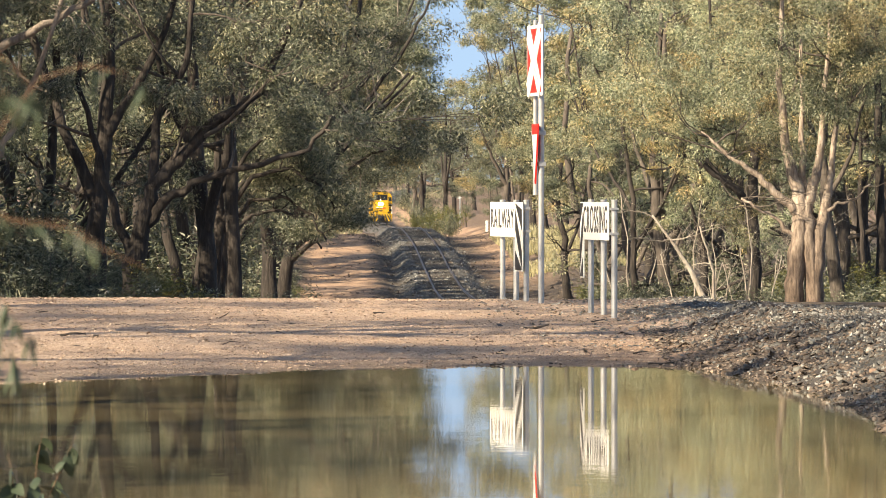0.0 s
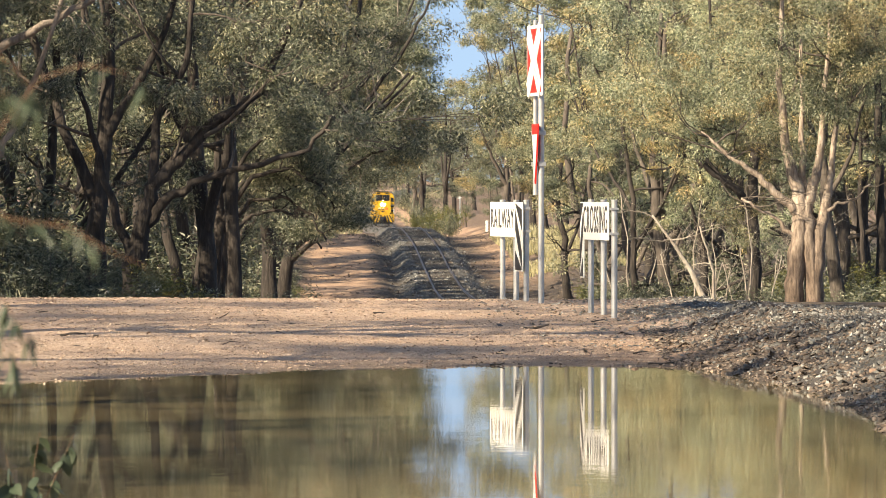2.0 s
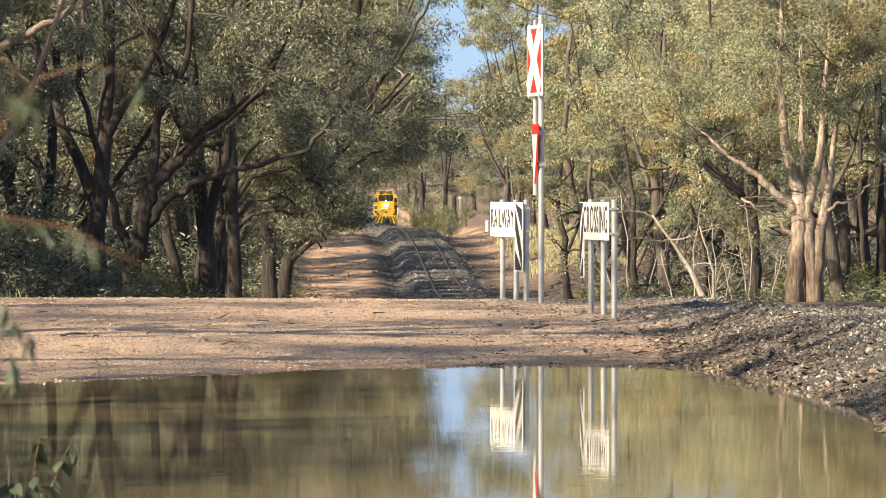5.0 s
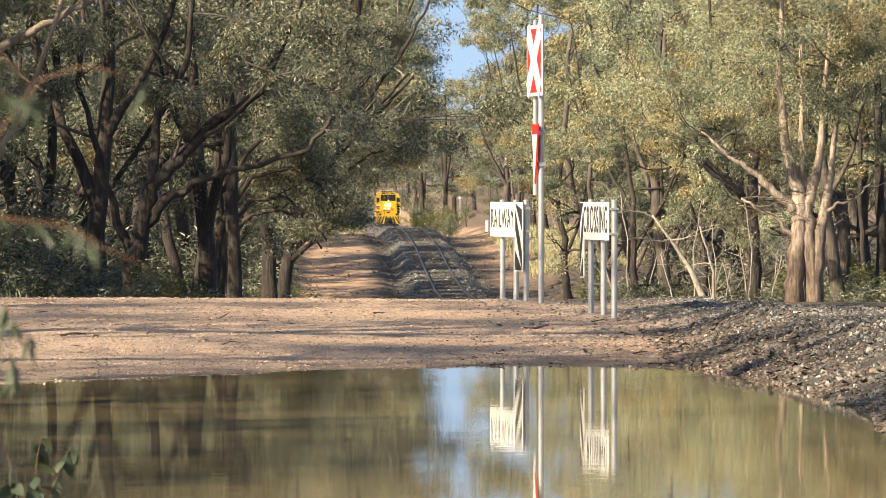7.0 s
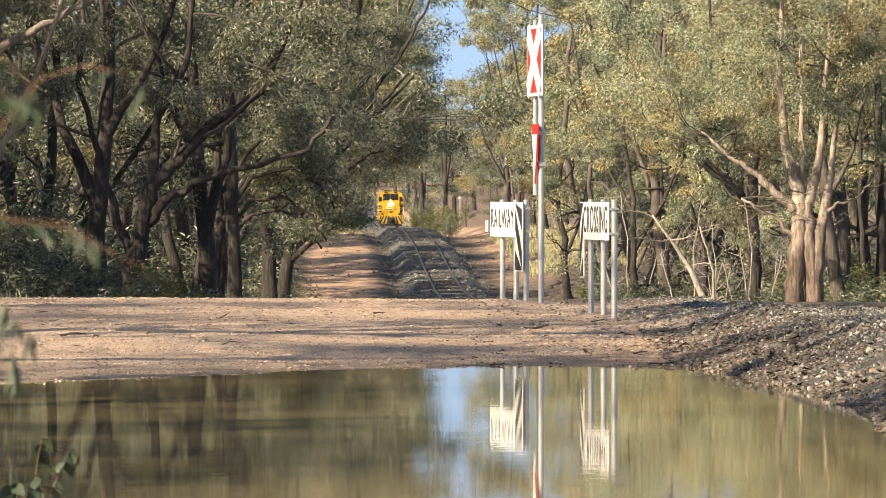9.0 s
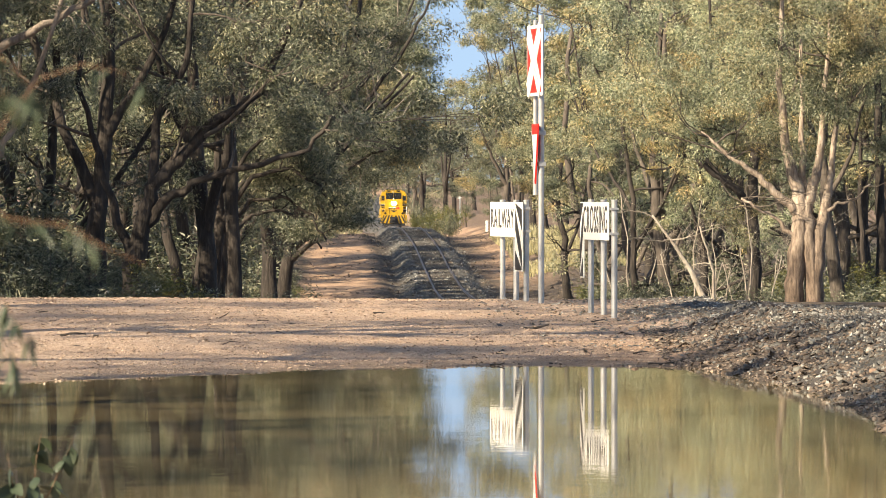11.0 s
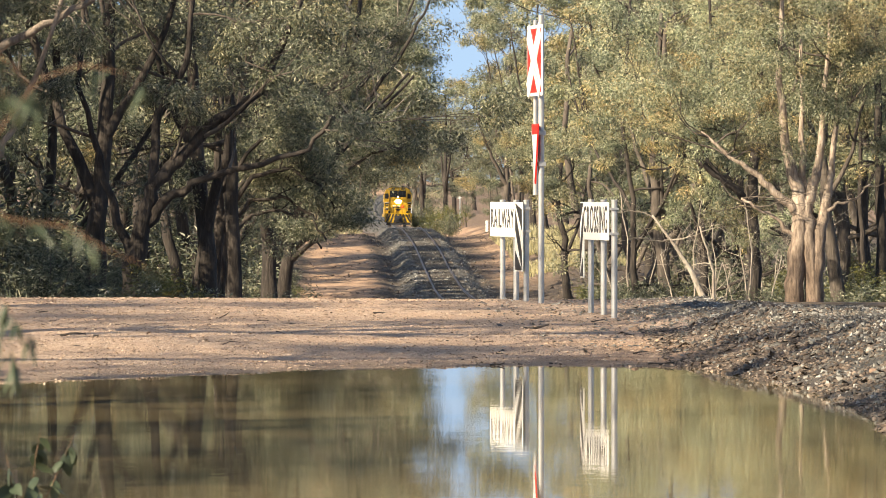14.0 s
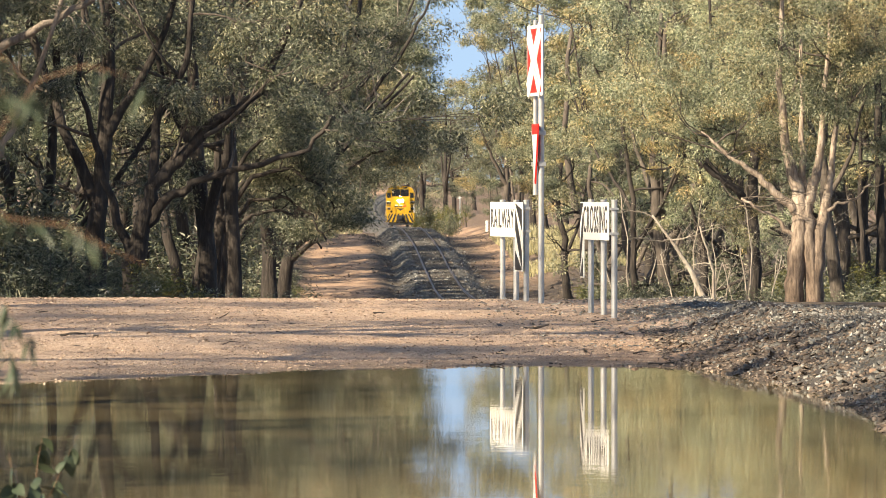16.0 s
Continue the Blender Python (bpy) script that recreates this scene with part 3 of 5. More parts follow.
SPEC["gum_over"] = tree_spec("gum_tree", 19, [
    (stem((0, 0, 0), (0.2, 0, 2.0), (0.7, 0, 4.0), (1.4, 0.1, 5.8), (2.0, 0.2, 7.6), (2.2, 0.2, 9.2)), 0.24, 0.05),
    (stem((0.4, 0, 3.0), (1.3, -0.3, 4.6), (2.6, -0.5, 5.9), (3.6, -0.6, 7.0)), 0.13, 0.03),
    (stem((1.0, 0, 4.6), (2.2, 0.4, 6.2), (3.4, 0.6, 7.8), (4.0, 0.6, 9.0)), 0.10, 0.03),
    (stem((0.25, 0, 2.0), (1.0, -0.2, 2.7), (1.7, -0.3, 3.1), (2.2, -0.3, 3.2)), 0.08, 0.02),
    (stem((0.3, 0, 2.4), (-0.6, 0.3, 4.4), (-1.2, 0.5, 6.6), (-1.25, 0.6, 8.0)), 0.11, 0.03)],
    M_IRONBARK, M_LEAF_L, limb_n=4, limb_len=2.4, low=0.35, zmin=2.0, bare=0.15, twig_mat=M_DEAD, thin_above=99, per=500, leaf=(0.09, 0.026))
SPEC["pale_limbed"] = tree_spec("gum_tree", 27, [
    (stem((0, 0, 0), (0.2, 0, 1.8), (0.5, 0, 3.2), (0.8, 0, 5.5), (0.9, 0, 9)), 0.2, 0.05),
    (stem((0.5, 0, 3.3), (1.45, -0.1, 4.25), (2.0, -0.1, 4.45), (2.5, -0.15, 4.75), (3.15, -0.2, 5.1), (3.7, -0.2, 5.9)), 0.085, 0.04),
    (stem((0.3, 0, 2.0), (1.4, -0.2, 2.5), (1.75, -0.2, 3.3), (2.2, -0.3, 4.3), (2.5, -0.3, 5.6)), 0.075, 0.03)],
    M_PALE, M_LEAF_L, limb_n=3, limb_len=1.8, low=0.45, zmin=2.4, twig_mat=M_DEAD)
SPEC["thin_dead"] = tree_spec("bare_tree", 17, [
    (stem((0, 0, 0), (-0.5, 0, 1.3), (-1.1, 0.1, 2.4), (-1.9, 0.1, 3.5)), 0.16, 0.03),
    (stem((-0.2, 0, 0.6), (-0.2, -0.2, 1.9), (-0.6, -0.3, 3.2)), 0.08, 0.02)],
    M_DEAD, M_LEAF_R, limb_n=3, limb_len=1.6, sub_n=5, bare=0.8, low=0.35)
SPEC["trunk_dark"] = tree_spec("tree", 18, [
    (stem((0, 0, 0), (0.12, 0, 2.2), (0.0, 0.1, 4.6), (0.3, 0.1, 7.4), (0.2, 0, 10.5)), 0.2, 0.05)],
    M_IRONBARK, M_LEAF_R, limb_n=9, limb_len=2.3, low=0.35, zmin=2.8, clump=0.42, thin_above=9.5)


SPEC["gum_broad"] = dict(SPEC["gum_mid"], stems=[(p, a * 0.55, b * 0.6) for p, a, b in SPEC["gum_mid"]["stems"]], bark=M_IRONBARK, low=0.15, zmin=1.5, limb_n=6, per=480, leaf=(0.10, 0.029))
SPEC["gum_dome"] = tree_spec("gum_tree", 28, [
    (stem((0, 0, 0), (0.3, 0, 2.5), (0.9, 0, 5), (1.6, 0, 7), (2.2, 0, 8.6)), 0.2, 0.05),
    (stem((0.6, 0, 3.5), (1.8, -0.3, 5.2), (2.8, -0.4, 6.2), (3.6, -0.4, 6.6)), 0.10, 0.03),
    (stem((1.2, 0.1, 6.0), (2.6, 0.3, 7.4), (3.3, 0.3, 8.4)), 0.09, 0.03),
    (stem((0.3, 0, 2.2), (1.5, -0.3, 3.9), (2.6, -0.4, 4.7), (3.6, -0.4, 4.9)), 0.09, 0.02)],
    M_IRONBARK, M_LEAF_R, limb_n=9, limb_len=1.6, sub_n=6, mass=0.95, low=0.35, zmin=2.6, bare=0.08, twig_mat=M_DEAD, thin_above=99, per=600, clump=0.42, leaf=(0.09, 0.027))
SPEC["bough_tree"] = tree_spec("tree", 29, [
    (stem((0, 0, 0), (0.2, 0, 2.5), (0.1, 0, 5.0), (0.2, 0, 8.0)), 0.17, 0.04),
    (stem((0.17, 0, 2.4), (0.9, -0.2, 3.4), (1.7, -0.3, 3.6), (2.3, -0.3, 3.2), (2.6, -0.3, 2.7)), 0.075, 0.02),
    (stem((0.19, 0, 2.2), (0.8, 0.3, 2.9), (1.5, 0.4, 3.0), (2.1, 0.4, 2.6), (2.4, 0.4, 2.1)), 0.06, 0.02),
    (stem((0.15, 0, 3.0), (1.0, 0.2, 4.2), (1.7, 0.3, 4.3), (2.1, 0.3, 4.1)), 0.06, 0.02)],
    M_IRONBARK, M_LEAF_L, limb_n=8, limb_len=0.7, sub_n=5, mass=0.5, low=0.4, zmin=1.7, lift=-0.05, clump=0.3, per=230, leaf=(0.085, 0.023), thin_above=99)
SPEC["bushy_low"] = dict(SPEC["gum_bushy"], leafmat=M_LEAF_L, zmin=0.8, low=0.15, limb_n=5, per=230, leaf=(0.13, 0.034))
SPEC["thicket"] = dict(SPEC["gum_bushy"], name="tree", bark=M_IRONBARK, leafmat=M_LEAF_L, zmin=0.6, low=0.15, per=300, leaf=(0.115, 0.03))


def far_tree(seed, bark, leafmat):
    rng = np.random.default_rng(seed)
    return tree_spec("distant_tree", seed, [
        (stem((0, 0, 0), (rng.normal(0, 0.3), 0, 3), (rng.normal(0, 0.7), 0, 6.5), (rng.normal(0, 1), 0, 11)), 0.28, 0.07),
        (stem((0, 0, 2.5), (rng.uniform(0.8, 1.6), 0.3, 5), (rng.uniform(1.5, 3), 0.4, 8.5)), 0.16, 0.05),
        (stem((0, 0, 3), (-rng.uniform(0.8, 1.6), -0.3, 5.4), (-rng.uniform(1.5, 3), -0.4, 8.8)), 0.15, 0.05)],
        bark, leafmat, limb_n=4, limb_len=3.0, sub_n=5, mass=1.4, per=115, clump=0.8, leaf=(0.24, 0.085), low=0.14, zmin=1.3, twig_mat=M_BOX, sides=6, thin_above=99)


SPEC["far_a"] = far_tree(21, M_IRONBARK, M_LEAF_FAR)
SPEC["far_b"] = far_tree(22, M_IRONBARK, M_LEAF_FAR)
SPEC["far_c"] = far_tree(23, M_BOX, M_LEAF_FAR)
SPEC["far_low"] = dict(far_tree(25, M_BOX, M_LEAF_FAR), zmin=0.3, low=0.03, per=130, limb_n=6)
# crowns for the unseen shade trees; the high one spares the left gravel
SPEC["tall_crown"] = dict(far_tree(26, M_BOX, M_LEAF_L), per=150, leaf=(0.15, 0.06), name="gum_tree", zmin=7.5, low=0.6)
SPEC["open_crown"] = dict(far_tree(24, M_BOX, M_LEAF_L), per=180, leaf=(0.15, 0.06), name="gum_tree", zmin=5.0, low=0.4)


def make_shrub(seed, mat, h=1.2, blossom=None):
    rng = np.random.default_rng(seed)
    root = new("shrub")
    v, f, cs = [], [], []
    for _ in range(16):
        az, tilt = rng.uniform(0, 6.28), rng.uniform(0.1, 0.9)
        p = bezier_like(rng, Vector((rng.normal(0, 0.12), rng.normal(0, 0.12), -0.05)),
                        Vector((math.cos(az) * tilt, math.sin(az) * tilt, 1)), h * rng.uniform(0.6, 1.1), 5, 0.2, 0)
        tube_data(v, f, p, [0.014, 0.012, 0.009, 0.007, 0.005, 0.003], 4)
        cs += p[2:]
    link_mesh("stem_mass", v, f, M_BOX, root, True)["kind"] = "stuff"
    q = leaf_blades(rng, [(c, 0.2) for c in cs], 40, 0.11, 0.026, 0.0)
    blade_mesh("foliage", q, mat, root)["kind"] = "stuff"
    if blossom:
        q = leaf_blades(rng, [(c, 0.12) for c in cs[3::5]], 9, 0.07, 0.05, 0.0)
        blade_mesh("blossom", q, blossom, root)["kind"] = "stuff"
    return root


PROTO["shrub_a"] = make_shrub(31, M_LEAF_SHRUB)
PROTO["shrub_b"] = make_shrub(32, M_LEAF_L)
PROTO["shrub_c"] = make_shrub(33, M_LEAF_L, 1.3, leaf_material("white_blossom", [(0.5, 0.5, 0.46), (0.68, 0.68, 0.64)]))

LABELS = {
    "box_tall": ("dark rough-barked box tree with drooping olive leaves", "tree"),
    "box_lean": ("dark box tree leaning with long slanting limbs", "tree"),
    "box_multi": ("several-stemmed dark box tree in shaded bush", "tree"),
    "gum_big": ("large pale gum tree with forked smooth sunlit trunk", "tree"),
    "gum_mid": ("grey-barked gum tree with sunlit hanging foliage", "tree"),
    "pale_limbed": ("gum tree with limbs coloured sunlit-pale, reaching over the clearing", "tree"),
    "thicket": ("dense low dark tree in the shaded thicket", "tree"),
    "bushy_low": ("bushy gum regrowth with foliage near the ground", "tree"),
    "gum_over": ("spreading gum tree whose limbs reach towards the railway", "tree"),
    "gum_broad": ("broad grey-green gum tree with clumped foliage", "tree"),
    "gum_dome": ("gum tree with a dense domed sunlit crown", "tree"),
    "bough_tree": ("shaded dark box tree with a low drooping bough", "tree"),
    "gum_bushy": ("bushy young gum tree with low dense foliage", "tree"),
    "thin_dead": ("bleached leaning bare tree with broken branches", "tree"),
    "dark_limbed": ("dark-trunked gum tree with one long slanting limb", "tree"),
    "trunk_lean": ("rough brown gum trunk leaning among the sunlit bush", "tree"),
    "trunk_thin": ("slender straight dark gum tree in the bush", "tree"),
    "black_curved": ("black curved trunk in front of sunlit grass", "tree"),
    "bare_sapling": ("bleached bare sapling with thin dead twigs", "tree"),
    "trunk_dark": ("straight dark-trunked gum tree beside the railway", "tree"),
    "far_a": ("distant grey-green gum tree along the line", "tree"),
    "far_b": ("distant dark-trunked gum tree along the line", "tree"),
    "far_c": ("distant sunlit gum tree with grey-green foliage", "tree"),
    "far_low": ("distant low bushy gum filling the gap under the trees", "tree"),
    "tall_crown": ("unseen tall gum tree with a high crown and bare trunk", "tree"),
    "open_crown": ("unseen tall gum tree with a thin open crown", "tree"),
    "shrub_a": ("yellow-green leafy shrub on the forest edge", "shrub"),
    "shrub_c": ("dark shrub with clusters of white blossom", "shrub"),
    "shrub_b": ("dull olive shrub under the trees", "shrub"),
}
USED = set()


def plant(kind, x, d, turn=0.0, size=1.0, own=0, label=""):
    """Stands a tree of that kind on the ground; own: a seed for one that grows clear of the line."""
    m = pose(x, d, gz(x, d) - 0.05, 0, 0, turn)
    big = Matrix.Diagonal((size, size, size, 1))
    if own:
        ob = make_tree(**{**SPEC[kind], "seed": own, "place": m @ big})
    elif kind in USED:
        ob = copy_thing(PROTO[kind], m)
    else:
        USED.add(kind)
        if kind not in PROTO:
            PROTO[kind] = make_tree(**SPEC[kind])
        ob = PROTO[kind]
    ob.matrix_basis = m @ big
    lab, cat = LABELS[kind]
    tagged(ob, label or lab, cat, "shrubs under the trees" if cat == "shrub" else "trees along the railway")


# the bush on the side of the access track
for row in [
    ("pale_limbed", -8.3, 92, 0, 1.0), ("box_tall", -6.17, 104, 20, 1.0), ("box_lean", -5.25, 98, 0, 1.0), ("box_multi", -7.78, 112, 30, 1.05),
    ("box_tall", -4.43, 112, 160, 1.0), ("trunk_dark", -4.21, 118, 70, 1.0, 301), ("box_multi", -5.75, 132, 10, 1.1),
    ("box_lean", -8.27, 128, 25, 1.1), ("box_tall", -7.17, 140, 250, 1.1), ("box_tall", -3.96, 135, 100, 1.0, 302),
    ("box_tall", -5.34, 145, 200, 1.1, 303), ("bough_tree", -4.74, 120, 0, 0.98, 344), ("bough_tree", -4.9, 127, 0, 0.95, 345), ("thicket", -8.3, 119, 10, 1.1), ("thicket", -5.7, 141, 40, 1.3), ("thicket", -8.0, 146, 110, 1.25), ("thicket", -8.8, 153, 200, 1.25), ("box_tall", -10.99, 150, 90, 1.1), ("box_multi", -9.40, 165, 120, 1.2),
    ("gum_over", -4.14, 148, 0, 0.95, 304), ("gum_over", -5.01, 172, 12, 1.1, 305), ("gum_over", -5.45, 190, 0, 1.15, 316), ("gum_over", -6.17, 205, -10, 1.2, 313), ("gum_over", -6.95, 255, 5, 1.3, 314), ("gum_dome", -5.35, 185, 0, 1.2, 341), ("gum_dome", -5.8, 205, 0, 1.35, 342), ("gum_dome", -6.6, 226, 10, 1.5, 346), ("box_lean", -8.06, 185, 40, 1.2),
    ("box_tall", -12.65, 190, 60, 1.2), 
    ("thicket", -12.65, 175, 0, 1.2), ("thicket", -12.93, 200, 70, 1.3), ("thicket", -11.11, 195, 140, 1.2), ("thicket", -10.11, 205, 210, 1.3),
    ("thicket", -8.32, 200, 280, 1.2), ("thicket", -7.85, 225, 350, 1.3), ("thicket", -14.29, 235, 60, 1.6), ("thicket", -11.14, 245, 20, 1.6), ("gum_mid", -8.46, 300, 30, 1.3, 308),
    ("gum_mid", -10.72, 345, 150, 1.4, 309),
    ("gum_mid", -12.23, 428, 77, 1.4, 311), ("gum_mid", -14.29, 490, 200, 1.3, 312)]:
    plant(*row)

# the sunlit bush across the railway
for row in [
    ("gum_big", 8.98, 146, 0, 1.0), ("gum_broad", 8.09, 185, 40, 1.15), ("gum_broad", 6.64, 200, 140, 1.2, 343), ("gum_broad", 12.52, 175, 220, 1.1), ("gum_mid", 11.29, 168, 30, 1.1), ("dark_limbed", 8.68, 165, 0, 1.2), ("trunk_lean", 10.15, 150, 0, 1.0), ("trunk_thin", 11.0, 155, 40, 1.0), ("trunk_dark", 11.25, 151, 90, 1.0), ("trunk_lean", 7.75, 200, 0, 1.25), ("trunk_thin", 8.9, 205, 0, 1.2),
    ("bare_sapling", 7.2, 172, 0, 1.2), ("bare_sapling", 7.9, 168, 120, 1.0), ("bare_sapling", 9.2, 172, 60, 1.3), ("bare_sapling", 8.45, 160, 200, 1.1), ("bare_sapling", 9.75, 160, 280, 1.2), ("bare_sapling", 11.0, 172, 330, 1.4), ("bare_sapling", 6.6, 205, 160, 1.5),
    ("thin_dead", 7.77, 165, 0, 1.0), ("gum_mid", 7.60, 200, 120, 1.15, 320), ("gum_bushy", 9.40, 215, 200, 1.2),
    ("gum_mid", 12.81, 170, 250, 1.1), ("gum_bushy", 7.80, 235, 60, 1.4, 321), ("gum_bushy", 12.20, 200, 30, 1.4),
    ("trunk_dark", 12.1, 168, 150, 1.2), ("gum_broad", 10.64, 215, 300, 1.7), ("gum_bushy", 15.43, 210, 0, 1.4),
    ("gum_broad", 8.44, 270, 20, 1.8, 322), ("black_curved", 6.30, 280, 0, 1.15), ("gum_bushy", 8.65, 310, 100, 1.6, 324),
    ("gum_broad", 10.87, 260, 170, 2.0), ("gum_broad", 14.82, 255, 33, 1.9), ("gum_mid", 17.17, 250, 280, 1.4),
    ("gum_mid", 9.3, 350, 50, 1.5, 325), ("gum_bushy", 10.6, 420, 0, 1.9, 326), ("gum_broad", 10.2, 400, 210, 1.6, 327),
    ("gum_bushy", 6.4, 515, 120, 1.6, 328), ("gum_mid", 5.3, 510, 10, 1.6, 329), ("gum_broad", 7.80, 505, 130, 2.1, 330), ("gum_broad", 8.8, 345, 200, 2.0, 331), ("gum_broad", 10.0, 380, 70, 2.1, 332), ("gum_broad", 6.07, 560, 300, 1.9, 333), ("gum_broad", 9.20, 530, 200, 2.3, 336), ("gum_broad", 11.0, 460, 33, 2.1, 337), ("gum_bushy", 7.94, 300, 10, 2.0, 334), ("gum_broad", 12.29, 350, 90, 2.3),
    ("gum_broad", 16.50, 340, 200, 2.3), ("gum_broad", 22.36, 350, 300, 2.3),
    ("bushy_low", 7.34, 250, 0, 1.3), ("bushy_low", 8.88, 240, 70, 1.2), ("bushy_low", 10.62, 235, 140, 1.2), ("bushy_low", 12.37, 230, 210, 1.2),
    ("bushy_low", 14.16, 225, 280, 1.2), ("bushy_low", 16.81, 235, 350, 1.3), ("bushy_low", 14.35, 290, 30, 1.6), ("bushy_low", 17.72, 300, 100, 1.6), ("bushy_low", 12.37, 310, 50, 1.7), ("bushy_low", 21.29, 310, 10, 1.7)]:
    plant(*row)

# along the line beyond the hump
for row in [
    ("far_c", 7.0, 540, 0, 1.3), ("far_b", 8.2, 470, 40, 1.37), ("far_a", 0.3, 700, 90, 1.5), ("far_c", 9.5, 640, 140, 1.7),
    ("far_low", 6.5, 700, 0, 0.6), ("far_low", 5.0, 620, 90, 0.5), ("far_low", 2.6, 660, 200, 0.42), ("far_b", -2.5, 760, 70, 1.6), ("far_c", -4.4, 880, 30, 1.4),
("far_a", -6.07, 1020, 130, 1.5), ("far_c", -13.47, 900, 170, 1.5), ("far_a", 1.6, 800, 220, 1.6), ("far_c", -9.99, 1240, 33, 1.3), ("far_b", -4.71, 1260, 90, 1.3), ("far_b", -3.63, 860, 60, 0.8), ("far_a", -10.94, 620, 200, 1.2), ("far_b", -11.49, 560, 70, 1.2),
    ("far_a", -12.58, 800, 33, 1.1), ("far_b", -13.12, 1150, 20, 1.0), ("far_a", -16.57, 1200, 45, 1.1),
    ("far_a", -11.12, 1380, 80, 1.1), ("far_c", -6.67, 1420, 120, 1.2), ("far_a", -1.75, 1300, 160, 1.1), ("far_b", 2.74, 1100, 5, 1.2),
    ("far_a", -14.96, 1500, 300, 1.4), ("far_c", 0.86, 1500, 30, 1.4), ("far_a", 4.83, 900, 210, 1.3), ("far_a", -17.65, 1000, 12, 1.3),
    ("far_a", 8.90, 800, 44, 1.4), ("far_c", 10.47, 700, 76, 1.4), ("far_a", 13.47, 650, 11, 1.4), ("far_c", 17.03, 600, 55, 1.4),
    ("far_a", -23.03, 790, 22, 1.4), ("far_c", -20.95, 600, 11, 1.4), ("far_a", -27.85, 600, 81, 1.5), ("far_a", -32.44, 560, 61, 1.5),
    ("far_a", -36.11, 520, 31, 1.5), ("far_a", 21.27, 560, 21, 1.5), ("far_c", 26.21, 540, 41, 1.5), ("far_a", 30.72, 520, 71, 1.5),
    ("far_a", 35.29, 500, 91, 1.5), ("far_b", -11.0, 318, 30, 1.1), ("far_a", -12.0, 372, 80, 1.1), ("far_b", -13.0, 425, 10, 1.1)] + [
    ("far_low", -13.0 + 2.1 * k, 1120 + 55 * ((k * 5) % 7), 70 * k, 0.55 + 0.08 * (k % 3)) for k in range(11) if k != 1] + [
    (("far_a", "far_b", "far_c")[k % 3], -36.0 + 5.5 * k, 1560 + 60 * (k % 4), 50 * k, 1.5 + 0.12 * (k % 3)) for k in range(15)] + [
    (("far_a", "far_c")[k % 2], -60.0 + 8.5 * k, 2000 + 70 * (k % 3), 50 * k, 1.7) for k in range(15)]:
    plant(*row)

# unseen trees added beside and behind the camera, most of them to cast shade
for row in [
    ("tall_crown", -17, 49, 300, 1.5), ("tall_crown", -14.2, 54, 45, 1.15),
    ("tall_crown", -20.5, 27, 20, 1.8), ("tall_crown", -19.5, 36.5, 80, 1.8),
    ("open_crown", -12.0, 65.5, 130, 0.8), ("open_crown", -12.5, 73.5, 200, 0.85),
    ("far_b", -11.8, 101, 40, 0.7), ("far_b", -9.8, 92, 50, 0.8),
    ("far_a", -10.5, 86, 200, 0.7), ("far_a", -13.5, 96, 45, 1.0), ("far_b", -14.5, 84, 90, 1.08), ("far_a", -18, 90, 30, 1.2), ("far_a", -18, 26, 66, 1.1), ("far_b", -16, 118, 120, 1.1), ("far_a", -12, 108, 10, 1.0),
    ("gum_bushy", -9.4, 89, 10, 1.0), ("gum_bushy", -11.0, 97, 80, 1.0), ("gum_bushy", -10.0, 81, 150, 0.9), ("gum_bushy", -12.0, 104, 220, 1.0), ("far_b", -9.9, 96, 0, 0.7), ("far_b", -10.6, 107, 77, 0.75), ("thicket", -9.5, 103, 0, 1.0), ("thicket", -10.2, 111, 60, 1.0), ("thicket", -10.8, 119, 120, 1.0), ("thicket", -12.0, 130, 200, 1.1),
    ("far_a", -19, 140, 150, 1.2), ("far_b", -13.6, 148, 20, 1.15), ("far_a", -14.6, 165, 290, 1.2), ("far_a", -8, -14, 10, 1.1), ("far_a", 15, 30, 80, 1.1), ("far_a", 16, 58, 20, 1.1), ("far_b", -24, 70, 90, 1.2), ("far_b", -25, 92, 0, 1.2)]:
    plant(*row, 0, "tall gum tree of the surrounding bush")
# close rows added to shade the access track, with three breaks where the sun comes through
for k in range(38):
    d = 262 + 6.2 * k
    if any(a < d < b for a, b in ((366, 384), (427, 443))):
        continue
    for r in (0, 1):
        plant(("far_a", "far_b")[(k + r) % 2], float(track_x(d)) - 11.6 - 3.6 * r - 0.8 * ((k * 7) % 3), d + 2.5 * r, 67 * k + 120 * r, 1.0 + 0.07 * ((k + r) % 4), 0,
              "gum tree in the row added to shade the access track")

